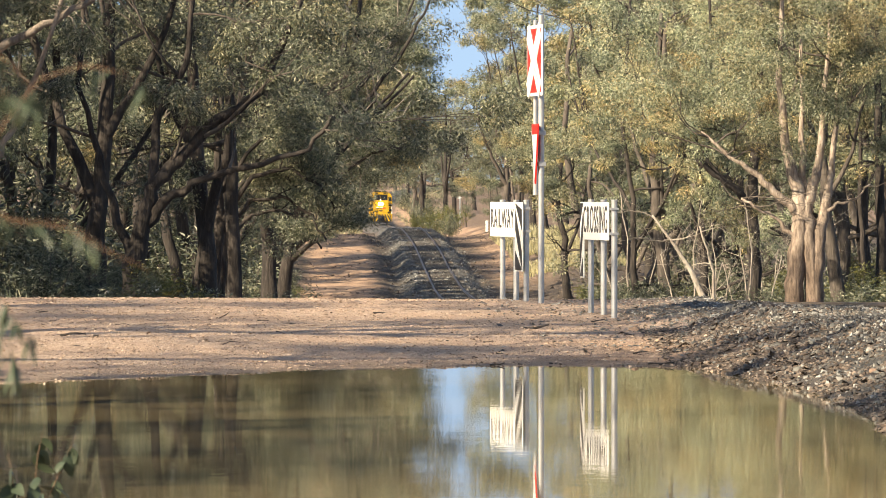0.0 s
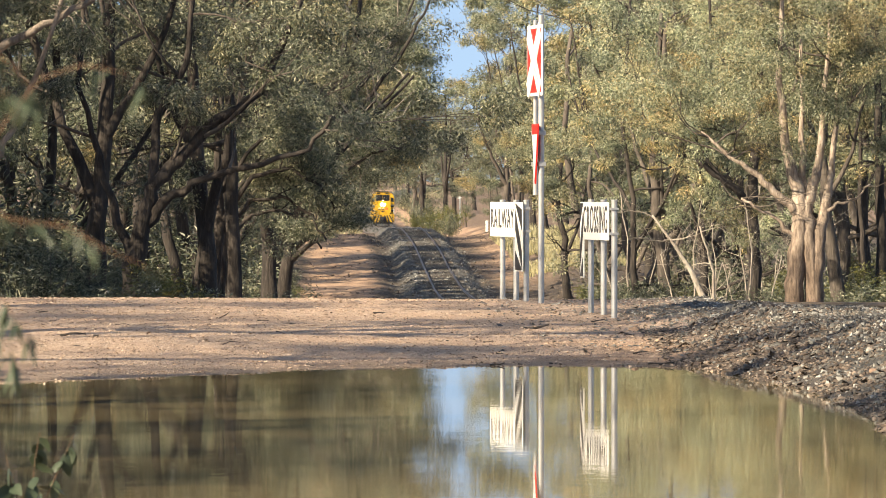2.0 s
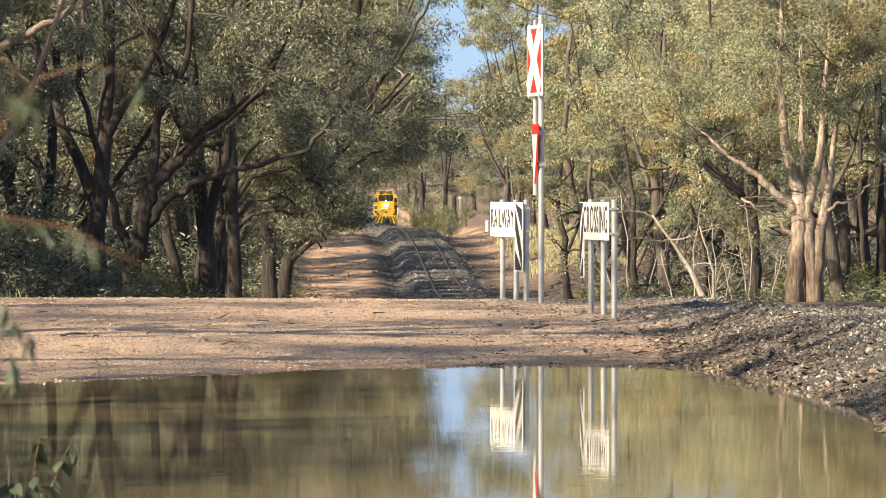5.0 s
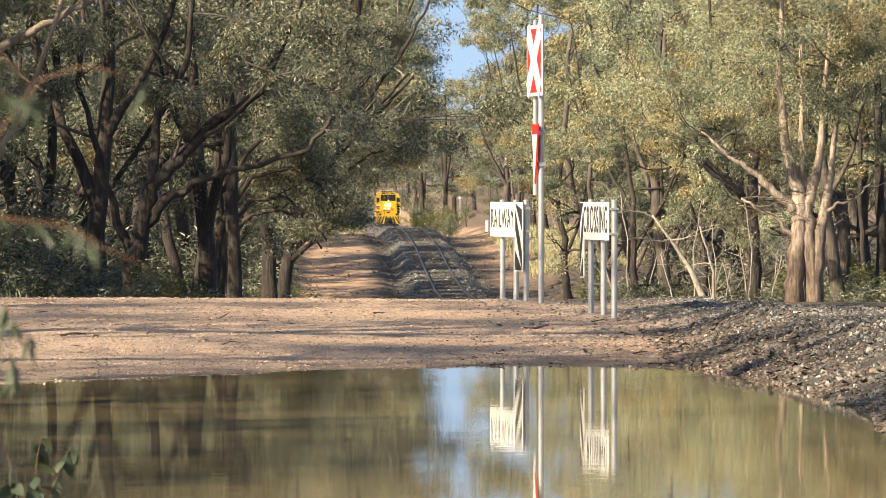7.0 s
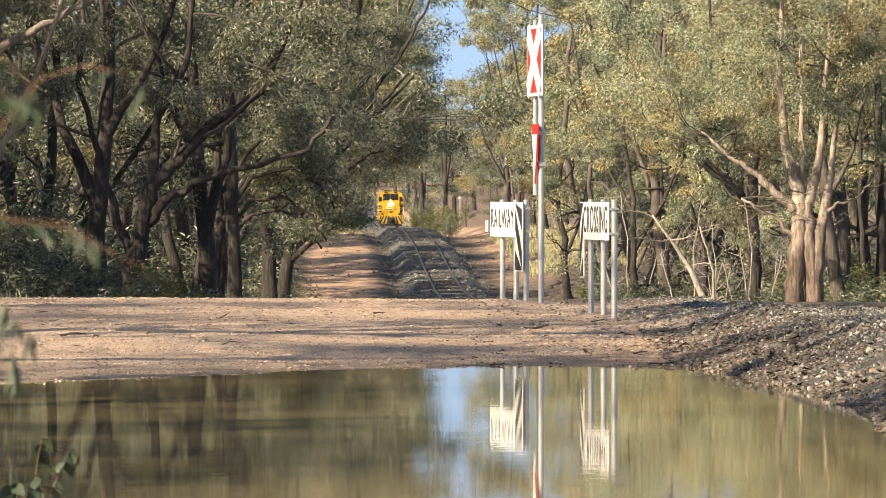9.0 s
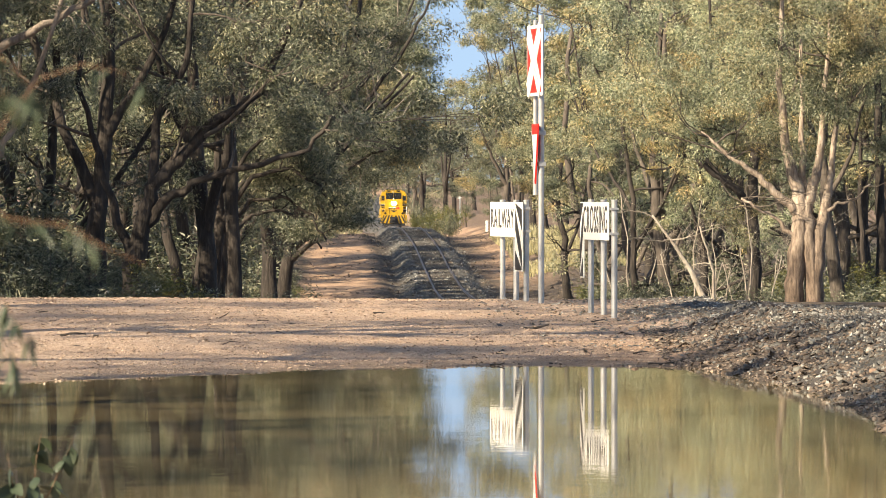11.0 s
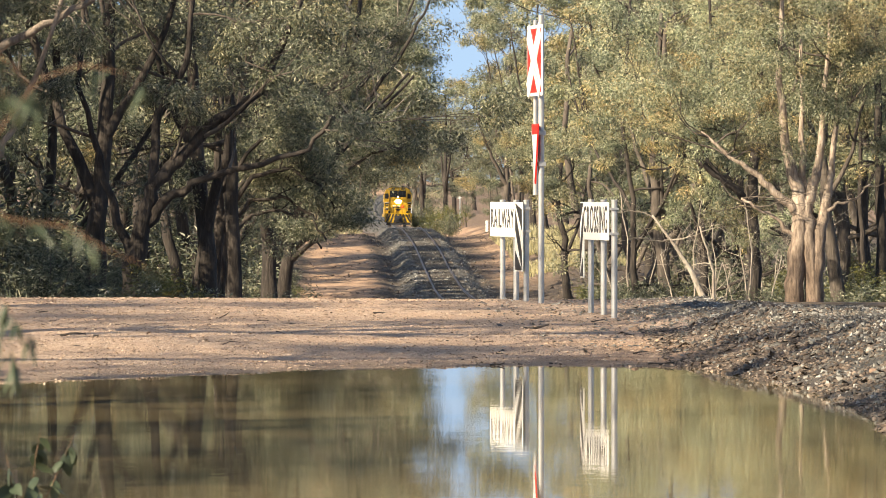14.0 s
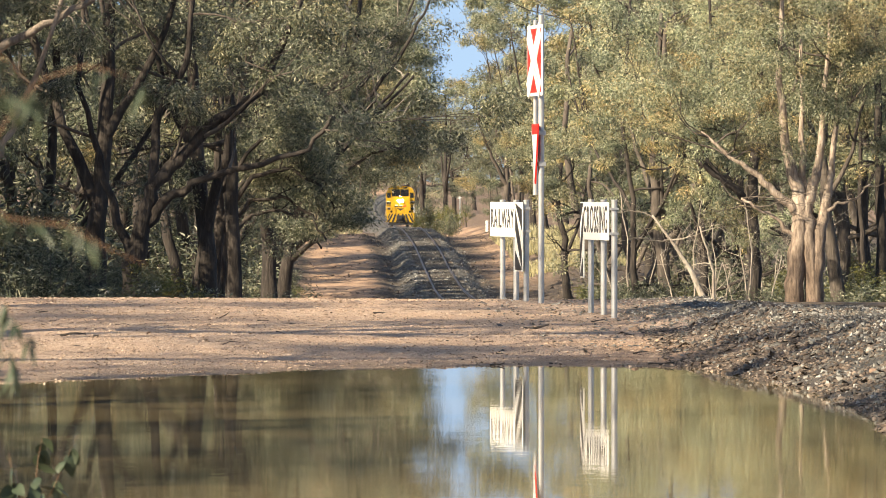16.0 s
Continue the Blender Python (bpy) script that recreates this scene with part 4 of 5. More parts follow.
# undergrowth
for row in [
    ("shrub_a", -4.73, 96, 0, 1.0), ("shrub_a", -4.55, 98, 90, 0.9), ("shrub_c", -5.01, 93, 50, 0.75), ("shrub_b", -5.64, 99, 50, 0.9), ("shrub_b", -6.27, 100, 10, 1.1),
    ("shrub_b", -4.20, 101, 200, 0.9), ("shrub_b", -6.80, 98, 120, 1.1), ("shrub_a", -4.01, 150, 30, 0.9), ("shrub_b", -3.54, 130, 20, 0.9),
    ("shrub_a", 7.97, 158, 0, 0.8), ("shrub_a", 10.95, 150, 40, 1.1), ("shrub_a", 8.13, 190, 80, 1.2), ("shrub_b", 6.44, 200, 20, 1.4),
    ("shrub_b", 6.97, 230, 77, 1.6), ("shrub_a", 10.70, 165, 60, 1.0), ("shrub_b", 9.55, 170, 10, 1.0),
    ("shrub_b", 6.98, 175, 20, 1.3), ("shrub_b", 6.67, 190, 70, 1.5), ("shrub_a", 7.93, 172, 50, 0.9), ("shrub_b", 8.53, 160, 15, 1.1), ("shrub_b", 9.94, 158, 75, 1.0),
    ("shrub_b", 10.44, 152, 35, 1.2), ("shrub_a", 10.25, 175, 140, 1.2), ("shrub_a", 12.00, 170, 100, 1.3), ("shrub_b", 6.88, 260, 0, 1.6), ("shrub_b", 5.87, 200, 60, 1.3),
    ("shrub_b", -9.0, 335, 20, 1.4), ("shrub_a", -8.75, 328, 60, 1.1), ("shrub_b", -9.5, 346, 130, 1.5), ("shrub_a", -9.9, 352, 220, 1.3), ("shrub_b", -9.3, 340, 280, 1.0),
    ("shrub_b", -8.2, 112, 40, 2.2), ("shrub_b", -7.7, 108, 140, 1.7), ("shrub_b", -8.6, 117, 250, 2.4), ("shrub_b", -8.79, 120, 0, 1.6), ("shrub_b", -8.92, 135, 40, 1.8), ("shrub_b", -7.36, 125, 80, 1.6), ("shrub_b", -7.83, 150, 120, 2.0), ("shrub_b", -6.36, 140, 10, 1.8),
    ("shrub_b", -5.81, 150, 50, 1.9), ("shrub_b", -5.44, 165, 90, 1.8), ("shrub_b", -10.66, 170, 33, 2.4), ("shrub_b", -8.94, 185, 66, 2.4), ("shrub_b", -7.37, 200, 99, 2.4),
    ("shrub_b", -12.32, 175, 5, 2.4), ("shrub_b", -9.05, 215, 15, 2.6), ("shrub_b", -12.11, 220, 25, 2.8), ("shrub_b", -6.47, 215, 35, 2.0),
    ("shrub_b", 5.34, 185, 0, 1.1), ("shrub_b", 5.63, 172, 40, 0.9), ("shrub_a", 6.14, 168, 80, 0.9), ("shrub_b", 6.82, 165, 120, 0.9), ("shrub_b", 7.15, 160, 160, 0.8),
    ("shrub_b", 7.67, 155, 200, 0.8), ("shrub_a", 8.28, 152, 240, 0.7), ("shrub_b", 9.00, 158, 280, 0.9), ("shrub_b", 10.05, 166, 320, 1.2), ("shrub_b", 9.65, 150, 0, 0.8),
    ("shrub_a", 10.49, 156, 30, 0.9), ("shrub_b", 10.45, 148, 60, 0.9), ("shrub_b", 10.72, 144, 90, 1.0), ("shrub_a", 8.18, 210, 120, 1.6), ("shrub_b", 9.75, 205, 150, 1.7), ("shrub_b", 11.24, 200, 180, 1.7),
    ("shrub_b", 13.16, 200, 210, 1.7), ("shrub_b", 14.23, 195, 240, 1.7), ("shrub_a", 6.14, 250, 20, 1.3),
    ("shrub_b", -2.15, 700, 10, 2.6), ("shrub_b", -0.26, 680, 50, 2.6), ("shrub_a", 0.98, 640, 90, 2.2), ("shrub_b", -3.76, 800, 170, 2.8),
    ("shrub_b", -2.07, 900, 250, 3.0), ("shrub_b", -5.83, 950, 290, 3.0), ("shrub_a", 5.29, 520, 330, 1.8),
    ("shrub_a", -1.11, 610, 0, 2.2), ("shrub_a", -3.01, 640, 40, 1.6), ("shrub_b", 0.32, 560, 80, 2.0)]:
    plant(*row)


# ---- crossing signs ----
SIGN_AT, SIGN_U = Vector((1.22, 73.5, 0)), Vector((0.164, -0.986, 0)).normalized()
SIGN_TURN = math.degrees(math.atan2(SIGN_U.y, SIGN_U.x))


def on_line(s):
    """Base of a post, s metres along the row of signs."""
    p = SIGN_AT + SIGN_U * s
    return p.x, p.y, gz(p.x, p.y)


def text_mesh(name, body, size, stretch, mat, parent, x, z, y):
    cu = bpy.data.curves.new(name, "FONT")
    cu.body, cu.size, cu.align_x, cu.align_y = body, size, "CENTER", "CENTER"
    cu.extrude, cu.offset, cu.space_character = 0.002, 0.001, 1.12
    tmp = new(name, cu)
    me = bpy.data.meshes.new_from_object(tmp.evaluated_get(bpy.context.evaluated_depsgraph_get()))
    bpy.data.objects.remove(tmp)
    me.transform(pose(x, y, z, 90) @ Matrix.Diagonal((stretch, 1, 1, 1)))
    me.materials.clear()
    me.materials.append(mat)
    ob = new(name, me)
    ob.parent = parent
    return ob


def name_board(body, posts, x0, x1, chev, z0, z1, zc, stretch, tall):
    """A lettered board on two posts, with a striped hazard panel on a third. Local x runs along the row."""
    sx, sy, sz = on_line(posts[1])
    root = new("crossing_sign")
    root.matrix_basis = pose(sx, sy, 0, 0, 0, SIGN_TURN)
    o = posts[1]
    for s in posts:
        px_, py_, pz_ = on_line(s)
        bm = cyl_bm((s - o, 0.055, pz_ - 0.3), (s - o, 0.055, z1 + 0.01), 0.036)
        cyl_bm((s - o, 0.055, z1 + 0.01), (s - o, 0.055, z1 + 0.03), 0.039, 14, bm)
        part("post", bm, M_STEEL, root, "galvanised steel post")
    board = part("board", box_bm(x0 - o, x1 - o, -0.012, 0.008, z0, z1, 0.004), M_WHITE, root, "white board with black capital letters")
    text_mesh("lettering", body, (z1 - z0) * tall, stretch, M_BLACK, board, (x0 + x1) / 2 - o, (z0 + z1) / 2, -0.014)
    c0, c1 = chev[0] - o, chev[1] - o
    panel = part("hazard_panel", box_bm(c0, c1, -0.010, 0.006, zc, z1, 0.004), M_WHITE, root, "white hazard panel with black diagonal stripes")
    w, k = c1 - c0 - 0.03, 0
    rise = w * chev[2]
    st = 0.27
    za = zc - abs(rise)
    while za < z1 + abs(rise):
        a = [(c0 + 0.015, za), (c1 - 0.015, za + rise), (c1 - 0.015, za + rise + st), (c0 + 0.015, za + st)]
        a = [(p, min(max(q, zc + 0.015), z1 - 0.015)) for p, q in a]
        if max(q for _, q in a) - min(q for _, q in a) > 0.05 and abs(a[0][1] - a[3][1]) + abs(a[1][1] - a[2][1]) > 0.02:
            part("stripe", prism_bm(a, -0.0135, -0.0105), M_BLACK, panel)
        za += st * 2
    for s in posts:
        for z in (z0 + 0.08, z1 - 0.08):
            part("bracket", box_bm(s - o - 0.05, s - o + 0.05, 0.006, 0.10, z - 0.015, z + 0.015, 0.004), M_STEEL, root)
    return root


tagged(name_board("RAILWAY", (-3.05, -2.05, -1.32), -3.61, -1.78, (-1.76, -1.25, -1.15), 1.12, 1.57, 0.69, 1.03, 0.78),
       "white railway crossing board with black letters and striped panel", "road sign", "crossing signs")
tagged(name_board("CROSSING", (3.03, 3.82, 4.48), 2.89, 4.42, (2.66, 2.89, 2.2), 1.13, 1.58, 0.67, 0.64, 1.0),
       "white railway crossing board in shade with black letters", "road sign", "crossing signs")


def warning_pole():
    bx, by, bz = on_line(0)
    root = new("crossing_pole")
    root.matrix_basis = pose(bx, by, 0, 0, 0, SIGN_TURN)
    zt = 3.91
    part("post", cyl_bm((-0.3, 0.06, bz - 0.3), (-0.3, 0.06, zt), 0.038, 18), M_STEEL, root, "tall galvanised steel post")
    part("backing_post", cyl_bm((-0.70, 0.06, 1.66), (-0.70, 0.06, 3.86), 0.032, 14), M_STEEL, root, "short galvanised sign support")
    part("clamp", box_bm(-0.75, -0.24, 0.015, 0.11, 2.44 - 0.03, 2.44 + 0.03, 0.005), M_STEEL, root)
    part("clamp", box_bm(-0.75, -0.24, 0.015, 0.11, 2.05 - 0.03, 2.05 + 0.03, 0.005), M_STEEL, root)
    z0, z1 = 2.90, 3.79
    x0, x1 = -0.9, 0.13
    b = part("target_board", box_bm(x0, x1, -0.014, 0.006, z0, z1, 0.005), M_WHITE, root, "white-edged red board with white diagonal cross")
    g = 0.045
    part("red_field", box_bm(x0 + g, x1 - g, -0.0175, -0.0145, z0 + g, z1 - g), M_RED, b, "bright red reflective field")
    w, h, c = x1 - x0 - 2 * g, z1 - z0 - 2 * g, (x0 + x1) / 2
    cz = (z0 + z1) / 2
    t = 0.26
    for sgn in (-1, 1):
        d = Vector((sgn * (w / 2 - 0.05), h / 2 - 0.02))
        nrm = Vector((-d.y, d.x)).normalized() * t / 2
        o = [(c + q.x, cz + q.y) for q in (d + nrm, d - nrm, -d - nrm, -d + nrm)]
        blade = part("cross_blade", prism_bm(o, -0.0215 - 0.002 * (sgn > 0), -0.018), M_WHITE, b, "white diagonal blade")
        # dark worn lettering on each blade, too small to read
        for k in range(4):
            f = -0.62 + 0.13 * k if sgn < 0 else 0.16 + 0.11 * k
            p = d * f
            e = d.normalized() * 0.014
            o2 = [(c + q.x, cz + q.y) for q in (p + e + nrm * 0.45, p + e - nrm * 0.45, p - e - nrm * 0.45, p - e + nrm * 0.45)]
            part("lettering_bar", prism_bm(o2, -0.0255, -0.0238), plain_grey, blade)
    # give-way triangle, point down
    zt1, zt0 = 2.55, 1.80
    tx = -0.36
    tri = [(tx - 0.36, zt1), (tx + 0.36, zt1), (tx + 0.02, zt0), (tx - 0.02, zt0)]
    tb = part("give_way_sign", prism_bm(tri, -0.012, 0.006), M_RED, root, "red-bordered white triangle pointing down")
    tri2 = [(tx - 0.29, zt1 - 0.13), (tx + 0.29, zt1 - 0.13), (tx, zt0 + 0.05)]
    swing = Matrix.Translation((tx, 0, 0)) @ pose(0, 0, 0, 0, 0, -4.2) @ Matrix.Translation((-tx, 0, 0))
    tb.matrix_basis = swing
    fc = part("white_field", prism_bm(tri2, -0.0155, -0.0125), M_WHITE, tb)
    for k, wd in enumerate((0.16, 0.13)):
        zz = zt1 - 0.22 - k * 0.11
        part("lettering_bar", box_bm(tx - wd, tx + wd, -0.018, -0.0158, zz - 0.022, zz + 0.022), plain_grey, fc)
    return root


plain_grey = plain("faded_lettering", (0.58, 0.58, 0.56), 0.6)
tagged(warning_pole(), "tall steel pole with red cross board and give-way triangle", "road sign", "crossing signs")


def marker(x, d, h, w, label, head=False):
    root = new("marker_post")
    z = gz(x, d)
    root.matrix_basis = pose(x, d, z, 0, 0, 8)
    part("post", box_bm(-w / 2, w / 2, -w / 2, w / 2, -0.3, h, 0.01), M_STEEL if head else M_WHITE, root)
    if head:
        part("head", box_bm(-0.2, 0.2, -0.12, 0.06, h - 0.14, h + 0.14, 0.02), M_WHITE, root, "white plate")
    tagged(root, label, "marker post", "trackside markers")


marker(-9.88, 505, 1.0, 0.2, "short white trackside marker post beside the access track")
marker(3.72, 500, 1.0, 0.2, "short white trackside marker post near the rails")
marker(1.99, 690, 3.5, 0.16, "white-topped trackside kilometre post", True)
marker(1.16, 95, 1.3, 0.035, "thin white stake behind the crossing board")


# ---- stones ----
def stone_cloud(rng, pts, sizes, flat=0.6, bedded=False):
    """Rough eight-sided stones."""
    k = len(pts)
    base = np.array([(1, 0, 0), (0, 1, 0), (-1, 0, 0), (0, -1, 0), (0, 0, 1), (0, 0, -1)], float)
    v = base[None] * rng.uniform(0.6, 1.3, (k, 6, 1)) + rng.normal(0, 0.16, (k, 6, 3))
    a = rng.uniform(0, 6.28, k)
    ca, sa = np.cos(a)[:, None], np.sin(a)[:, None]
    tl = rng.normal(0, 0.35, k)[:, None]
    v[:, :, 2] = v[:, :, 2] * flat + v[:, :, 0] * tl
    x = v[:, :, 0] * ca - v[:, :, 1] * sa
    y = v[:, :, 0] * sa + v[:, :, 1] * ca
    v = np.stack([x, y, v[:, :, 2]], -1) * sizes[:, None, None] * 0.5 + pts[:, None]
    f = np.array([(0, 1, 4), (1, 2, 4), (2, 3, 4), (3, 0, 4), (1, 0, 5), (2, 1, 5), (3, 2, 5), (0, 3, 5)])
    if bedded:
        f, v = f[:4], v[:, :5]
        return v.reshape(-1, 3), (np.arange(k)[:, None, None] * 5 + f[None]).reshape(-1, 3)
    return v.reshape(-1, 3), (np.arange(k)[:, None, None] * 6 + f[None]).reshape(-1, 3)


def chunk_cloud(rng, pts, sizes):
    """Blocky broken stones, bedded in the ground: a five-sided foot and a smaller tilted top."""
    k = len(pts)
    a = rng.uniform(0, 6.28, (k, 1)) + np.arange(5)[None] * 1.2566 + rng.normal(0, 0.25, (k, 5))
    r = rng.uniform(0.75, 1.25, (k, 5))
    q = rng.uniform(0.5, 0.85, (k, 5))
    st = rng.uniform(0.7, 1.3, (k, 1))
    tilt = rng.normal(0, 0.28, (k, 2))
    foot = np.stack([np.cos(a) * r * st, np.sin(a) * r / st, np.full((k, 5), -0.45)], -1)
    tx, ty = np.cos(a) * r * q * st, np.sin(a) * r * q / st
    top = np.stack([tx, ty, 0.55 + tx * tilt[:, :1] + ty * tilt[:, 1:] + rng.normal(0, 0.06, (k, 5))], -1)
    v = np.concatenate([foot, top], 1) * sizes[:, None, None] * 0.5 + pts[:, None]
    faces = []
    for i in range(k):
        b = i * 10
        faces += [(b + j, b + (j + 1) % 5, b + 5 + (j + 1) % 5, b + 5 + j) for j in range(5)]
        faces.append((b + 5, b + 6, b + 7, b + 8, b + 9))
    return v.reshape(-1, 3), faces


def scatter(name, seed, count, x0, x1, y0, y1, size, keep, mat, label, cat, blocky=False):
    rng = np.random.default_rng(seed)
    x, y = rng.uniform(x0, x1, count), rng.uniform(y0, y1, count)
    ok = keep(x, y, rng.uniform(0, 1, count))
    x, y = x[ok], y[ok]
    s = size * np.minimum(rng.lognormal(0, 0.40, len(x)), 2.2)
    z = ground(x, y) + s * 0.06
    if blocky:
        v, f = chunk_cloud(rng, np.stack([x, y, z], 1), s)
        ob = link_mesh(name, v.tolist(), f, mat)
    else:
        v, f = stone_cloud(rng, np.stack([x, y, z], 1), s, 0.5, True)
        ob = link_mesh(name, v.tolist(), f.tolist(), mat)
    tagged(ob, label, cat, kind="stuff")


def on_mound(x, y, r):
    u = x - track_x(y)
    return (u > -3.4 + r * 1.2) & (u < 0.6) & (ground(x, y) > -0.03) & ((y < 67) | (r < 0.25))


def on_pan(x, y, r):
    u = x - track_x(y)
    return (u < -2.0 - r) & (ground(x, y) > -0.01)


scatter("ballast_stones", 41, 30000, 2.2, 6.0, 40, 72, 0.031, on_mound, M_BALLAST, "angular grey crushed ballast stones heaped beside the rails", "ballast", True)
scatter("gravel", 42, 66000, -6, 4.5, 52, 80, 0.018, on_pan, M_PEBBLE, "loose pinkish brown gravel on the clearing", "gravel")
scatter("bank_litter", 47, 30000, 2.2, 5.0, 41, 66, 0.04, lambda x, y, r: (x - track_x(y) < -1.5 - 1.1 * r) & (x - track_x(y) > -3.6) & (ground(x, y) > -0.01), M_LITTER,
        "dark wet bark and leaf litter along the foot of the bank", "litter")
scatter("dark_gravel", 43, 5000, 0.0, 4.5, 60, 80, 0.04, lambda x, y, r: (x - track_x(y) > -5.2 + r * 3) & (x - track_x(y) < -1.5), M_BALLAST,
        "scattered dark ballast stones on the road edge", "ballast")


scatter("line_ballast", 44, 26000, -8, 6, 302, 492, 0.10, lambda x, y, r: (np.abs(x - track_x(y)) < 3.3) & (np.abs(np.abs(x - track_x(y)) - 0.83) > 0.12),
        M_BALLAST, "grey ballast along the railway beyond the crossing", "ballast")
scatter("bark_litter", 45, 26000, -13, 14, 302, 500, 0.11, lambda x, y, r: (np.abs(x - track_x(y)) > 2.8) & (vnoise(x * 0.25, y * 0.5, 21) > 0.35 + 0.3 * ((x - track_x(y) < -4.3) & (x - track_x(y) > -8.3))),
        M_LITTER, "fallen bark and leaf litter beside the line", "litter")


def loose_ballast():
    """The stones of the near end of the shoulder, one by one."""
    root = tagged(new("ballast_shoulder"), "sloping shoulder of loose grey ballast above the pool", "ballast", kind="structure")
    rng = np.random.default_rng(46)
    shapes = []
    for k in range(8):
        v, f = chunk_cloud(rng, np.zeros((1, 3)), np.array([1.0]))
        me = bpy.data.meshes.new("stone")
        me.from_pydata(v.tolist(), [], f)
        me.materials.append(M_BALLAST)
        shapes.append(me)
    made = 0
    while made < 300:
        d = rng.uniform(43, 60)
        x = rng.uniform(float(np.interp(d, BANK_D, BANK_X)) + 0.05, float(track_x(d)) - 1.2)
        if gz(x, d) < 0.01:
            continue
        w = float(rng.uniform(0.035, 0.065))
        ob = new("stone", shapes[made % 8])
        ob.parent = root
        ob.matrix_basis = pose(x, d, gz(x, d) + 0.22 * w, rng.uniform(-18, 18), rng.uniform(-18, 18), rng.uniform(0, 360)) @ Matrix.Diagonal((w, w * 0.9, w * 0.8, 1))
        made += 1


loose_ballast()


# ---- grass, sticks and logs ----
def grass_patch(name, seed, count, x0, x1, y0, y1, h, keep, mat, label):
    rng = np.random.default_rng(seed)
    x, y = rng.uniform(x0, x1, count), rng.uniform(y0, y1, count)
    ok = keep(x, y)
    x, y = x[ok], y[ok]
    k = len(x)
    b = np.stack([x, y, ground(x, y) - 0.02], 1)
    a = rng.uniform(0, 6.28, k)
    w = np.stack([np.cos(a), np.sin(a), np.zeros(k)], 1) * (h * 0.07)
    tip = b + np.stack([rng.normal(0, 0.3, k) * h, rng.normal(0, 0.3, k) * h, h * rng.uniform(0.5, 1.2, k)], 1)
    tagged(blade_mesh(name, np.stack([b - w, b + w, tip + w * 0.3, tip - w * 0.3], 1), mat), label, "grass", kind="stuff")


def clumpy(x, y):
    return vnoise(x * 0.8, y * 0.25, 5) > 0.42


grass_patch("dry_grass", 51, 26000, 3.5, 14, 395, 475, 0.5, lambda x, y: clumpy(x, y) & (x - track_x(y) > 6.0), M_GRASS, "sunlit yellow dry grass beside the railway")
grass_patch("verge_grass", 52, 9000, -14, 9, 86, 130, 0.3, lambda x, y: clumpy(x, y) & (np.abs(x - track_x(y)) > 6), M_LEAF_L, "low green grass under the bush edge")
grass_patch("far_grass", 53, 14000, -30, 0, 520, 1200, 0.6, lambda x, y: clumpy(x * 0.3, y * 0.1) & (np.abs(x - track_x(y)) > 4), M_GRASS, "pale grass far along the line")


def stick(seed, x, d, length, r, turn, mat, label, cat="fallen stick", name="fallen_stick", tilt=0.0):
    rng = np.random.default_rng(seed)
    pts = bezier_like(rng, Vector((-length / 2, 0, 0)), Vector((1, 0, tilt)), length, 6, 0.10, 0)
    v, f = [], []
    tube_data(v, f, pts, [r * (1 - 0.09 * k) * rng.uniform(0.8, 1.2) for k in range(7)], 6)
    ob = link_mesh(name, v, f, mat, None, True)
    ob.matrix_basis = pose(x, d, max(gz(x, d), 0.0) + r * 0.5, 0, 0, turn)
    tagged(ob, label, cat, "fallen wood on the ground")


rs = random.Random(7)
for k in range(26):
    sd = rs.uniform(58.5, 79)
    sx_ = rs.uniform(-4.8, 3.0) * sd / 66
    stick(100 + k, sx_, sd, rs.uniform(0.06, 0.2), rs.uniform(0.005, 0.010), rs.uniform(-40, 40), M_IRONBARK, "small dark fallen stick on the gravel")
stick(201, 2.19, 64.5, 0.42, 0.03, 8, M_IRONBARK, "dark rotten log on the ballast edge", "log", "log")
stick(202, 1.05, 66, 0.30, 0.018, 0, M_IRONBARK, "dark broken stick on the gravel")
stick(203, -3.89, 62, 0.28, 0.014, 4, M_IRONBARK, "dark broken stick on the gravel")
for k, (x, d) in enumerate(((0.53, 57.6), (0.81, 57.7), (2.08, 57.7), (1.12, 57.9), (2.18, 57.5), (2.36, 57.2), (2.56, 56.7), (-1.23, 57.3))):
    stick(210 + k, x, d, 0.15, 0.011, 5 * (k % 3), M_IRONBARK, "wet dark driftwood at the water's edge", "driftwood", "driftwood")
for k in range(16):
    stick(240 + k, -3.95 + 0.07 * k + 0.5 * (k > 10), 48.6 + 0.13 * (k % 5), rs.uniform(0.08, 0.2), 0.0025, rs.uniform(-50, 50), M_BOX, "thin brown twig poking out of the pool", "twig", "water_twig", rs.uniform(0.2, 0.8))


def rock(seed, x, d, size, mat, label):
    rng = np.random.default_rng(seed)
    bm = bmesh.new()
    bmesh.ops.create_icosphere(bm, subdivisions=2, radius=size / 2)
    for v in bm.verts:
        v.co *= 1 + 0.5 * (noise.noise(v.co * (2.2 / size) + Vector((seed, 0, 0))))
        v.co.z *= 0.62
    me = bpy.data.meshes.new("rock")
    bm.to_mesh(me)
    bm.free()
    me.materials.append(mat)
    ob = new("rock", me)
    ob.matrix_basis = pose(x, d, gz(x, d) + size * 0.12, 0, 0, seed * 40)
    tagged(ob, label, "rock", "loose rocks by the pool")


for k, (x, d, w) in enumerate((
        (2.15, 66.0, 0.13), (2.43, 68.7, 0.12), (2.29, 62.7, 0.07), (1.84, 56.5, 0.08), (2.24, 65.7, 0.06), (3.66, 50.1, 0.07), (2.91, 42.7, 0.05), (4.55, 62.7, 0.06),
        (2.80, 62.7, 0.05), (2.42, 63.6, 0.05), (2.61, 63.8, 0.06), (4.07, 69.5, 0.08))):
    rock(k + 1, x, d, w, M_PEBBLE, "pale loose rock beside the pool")


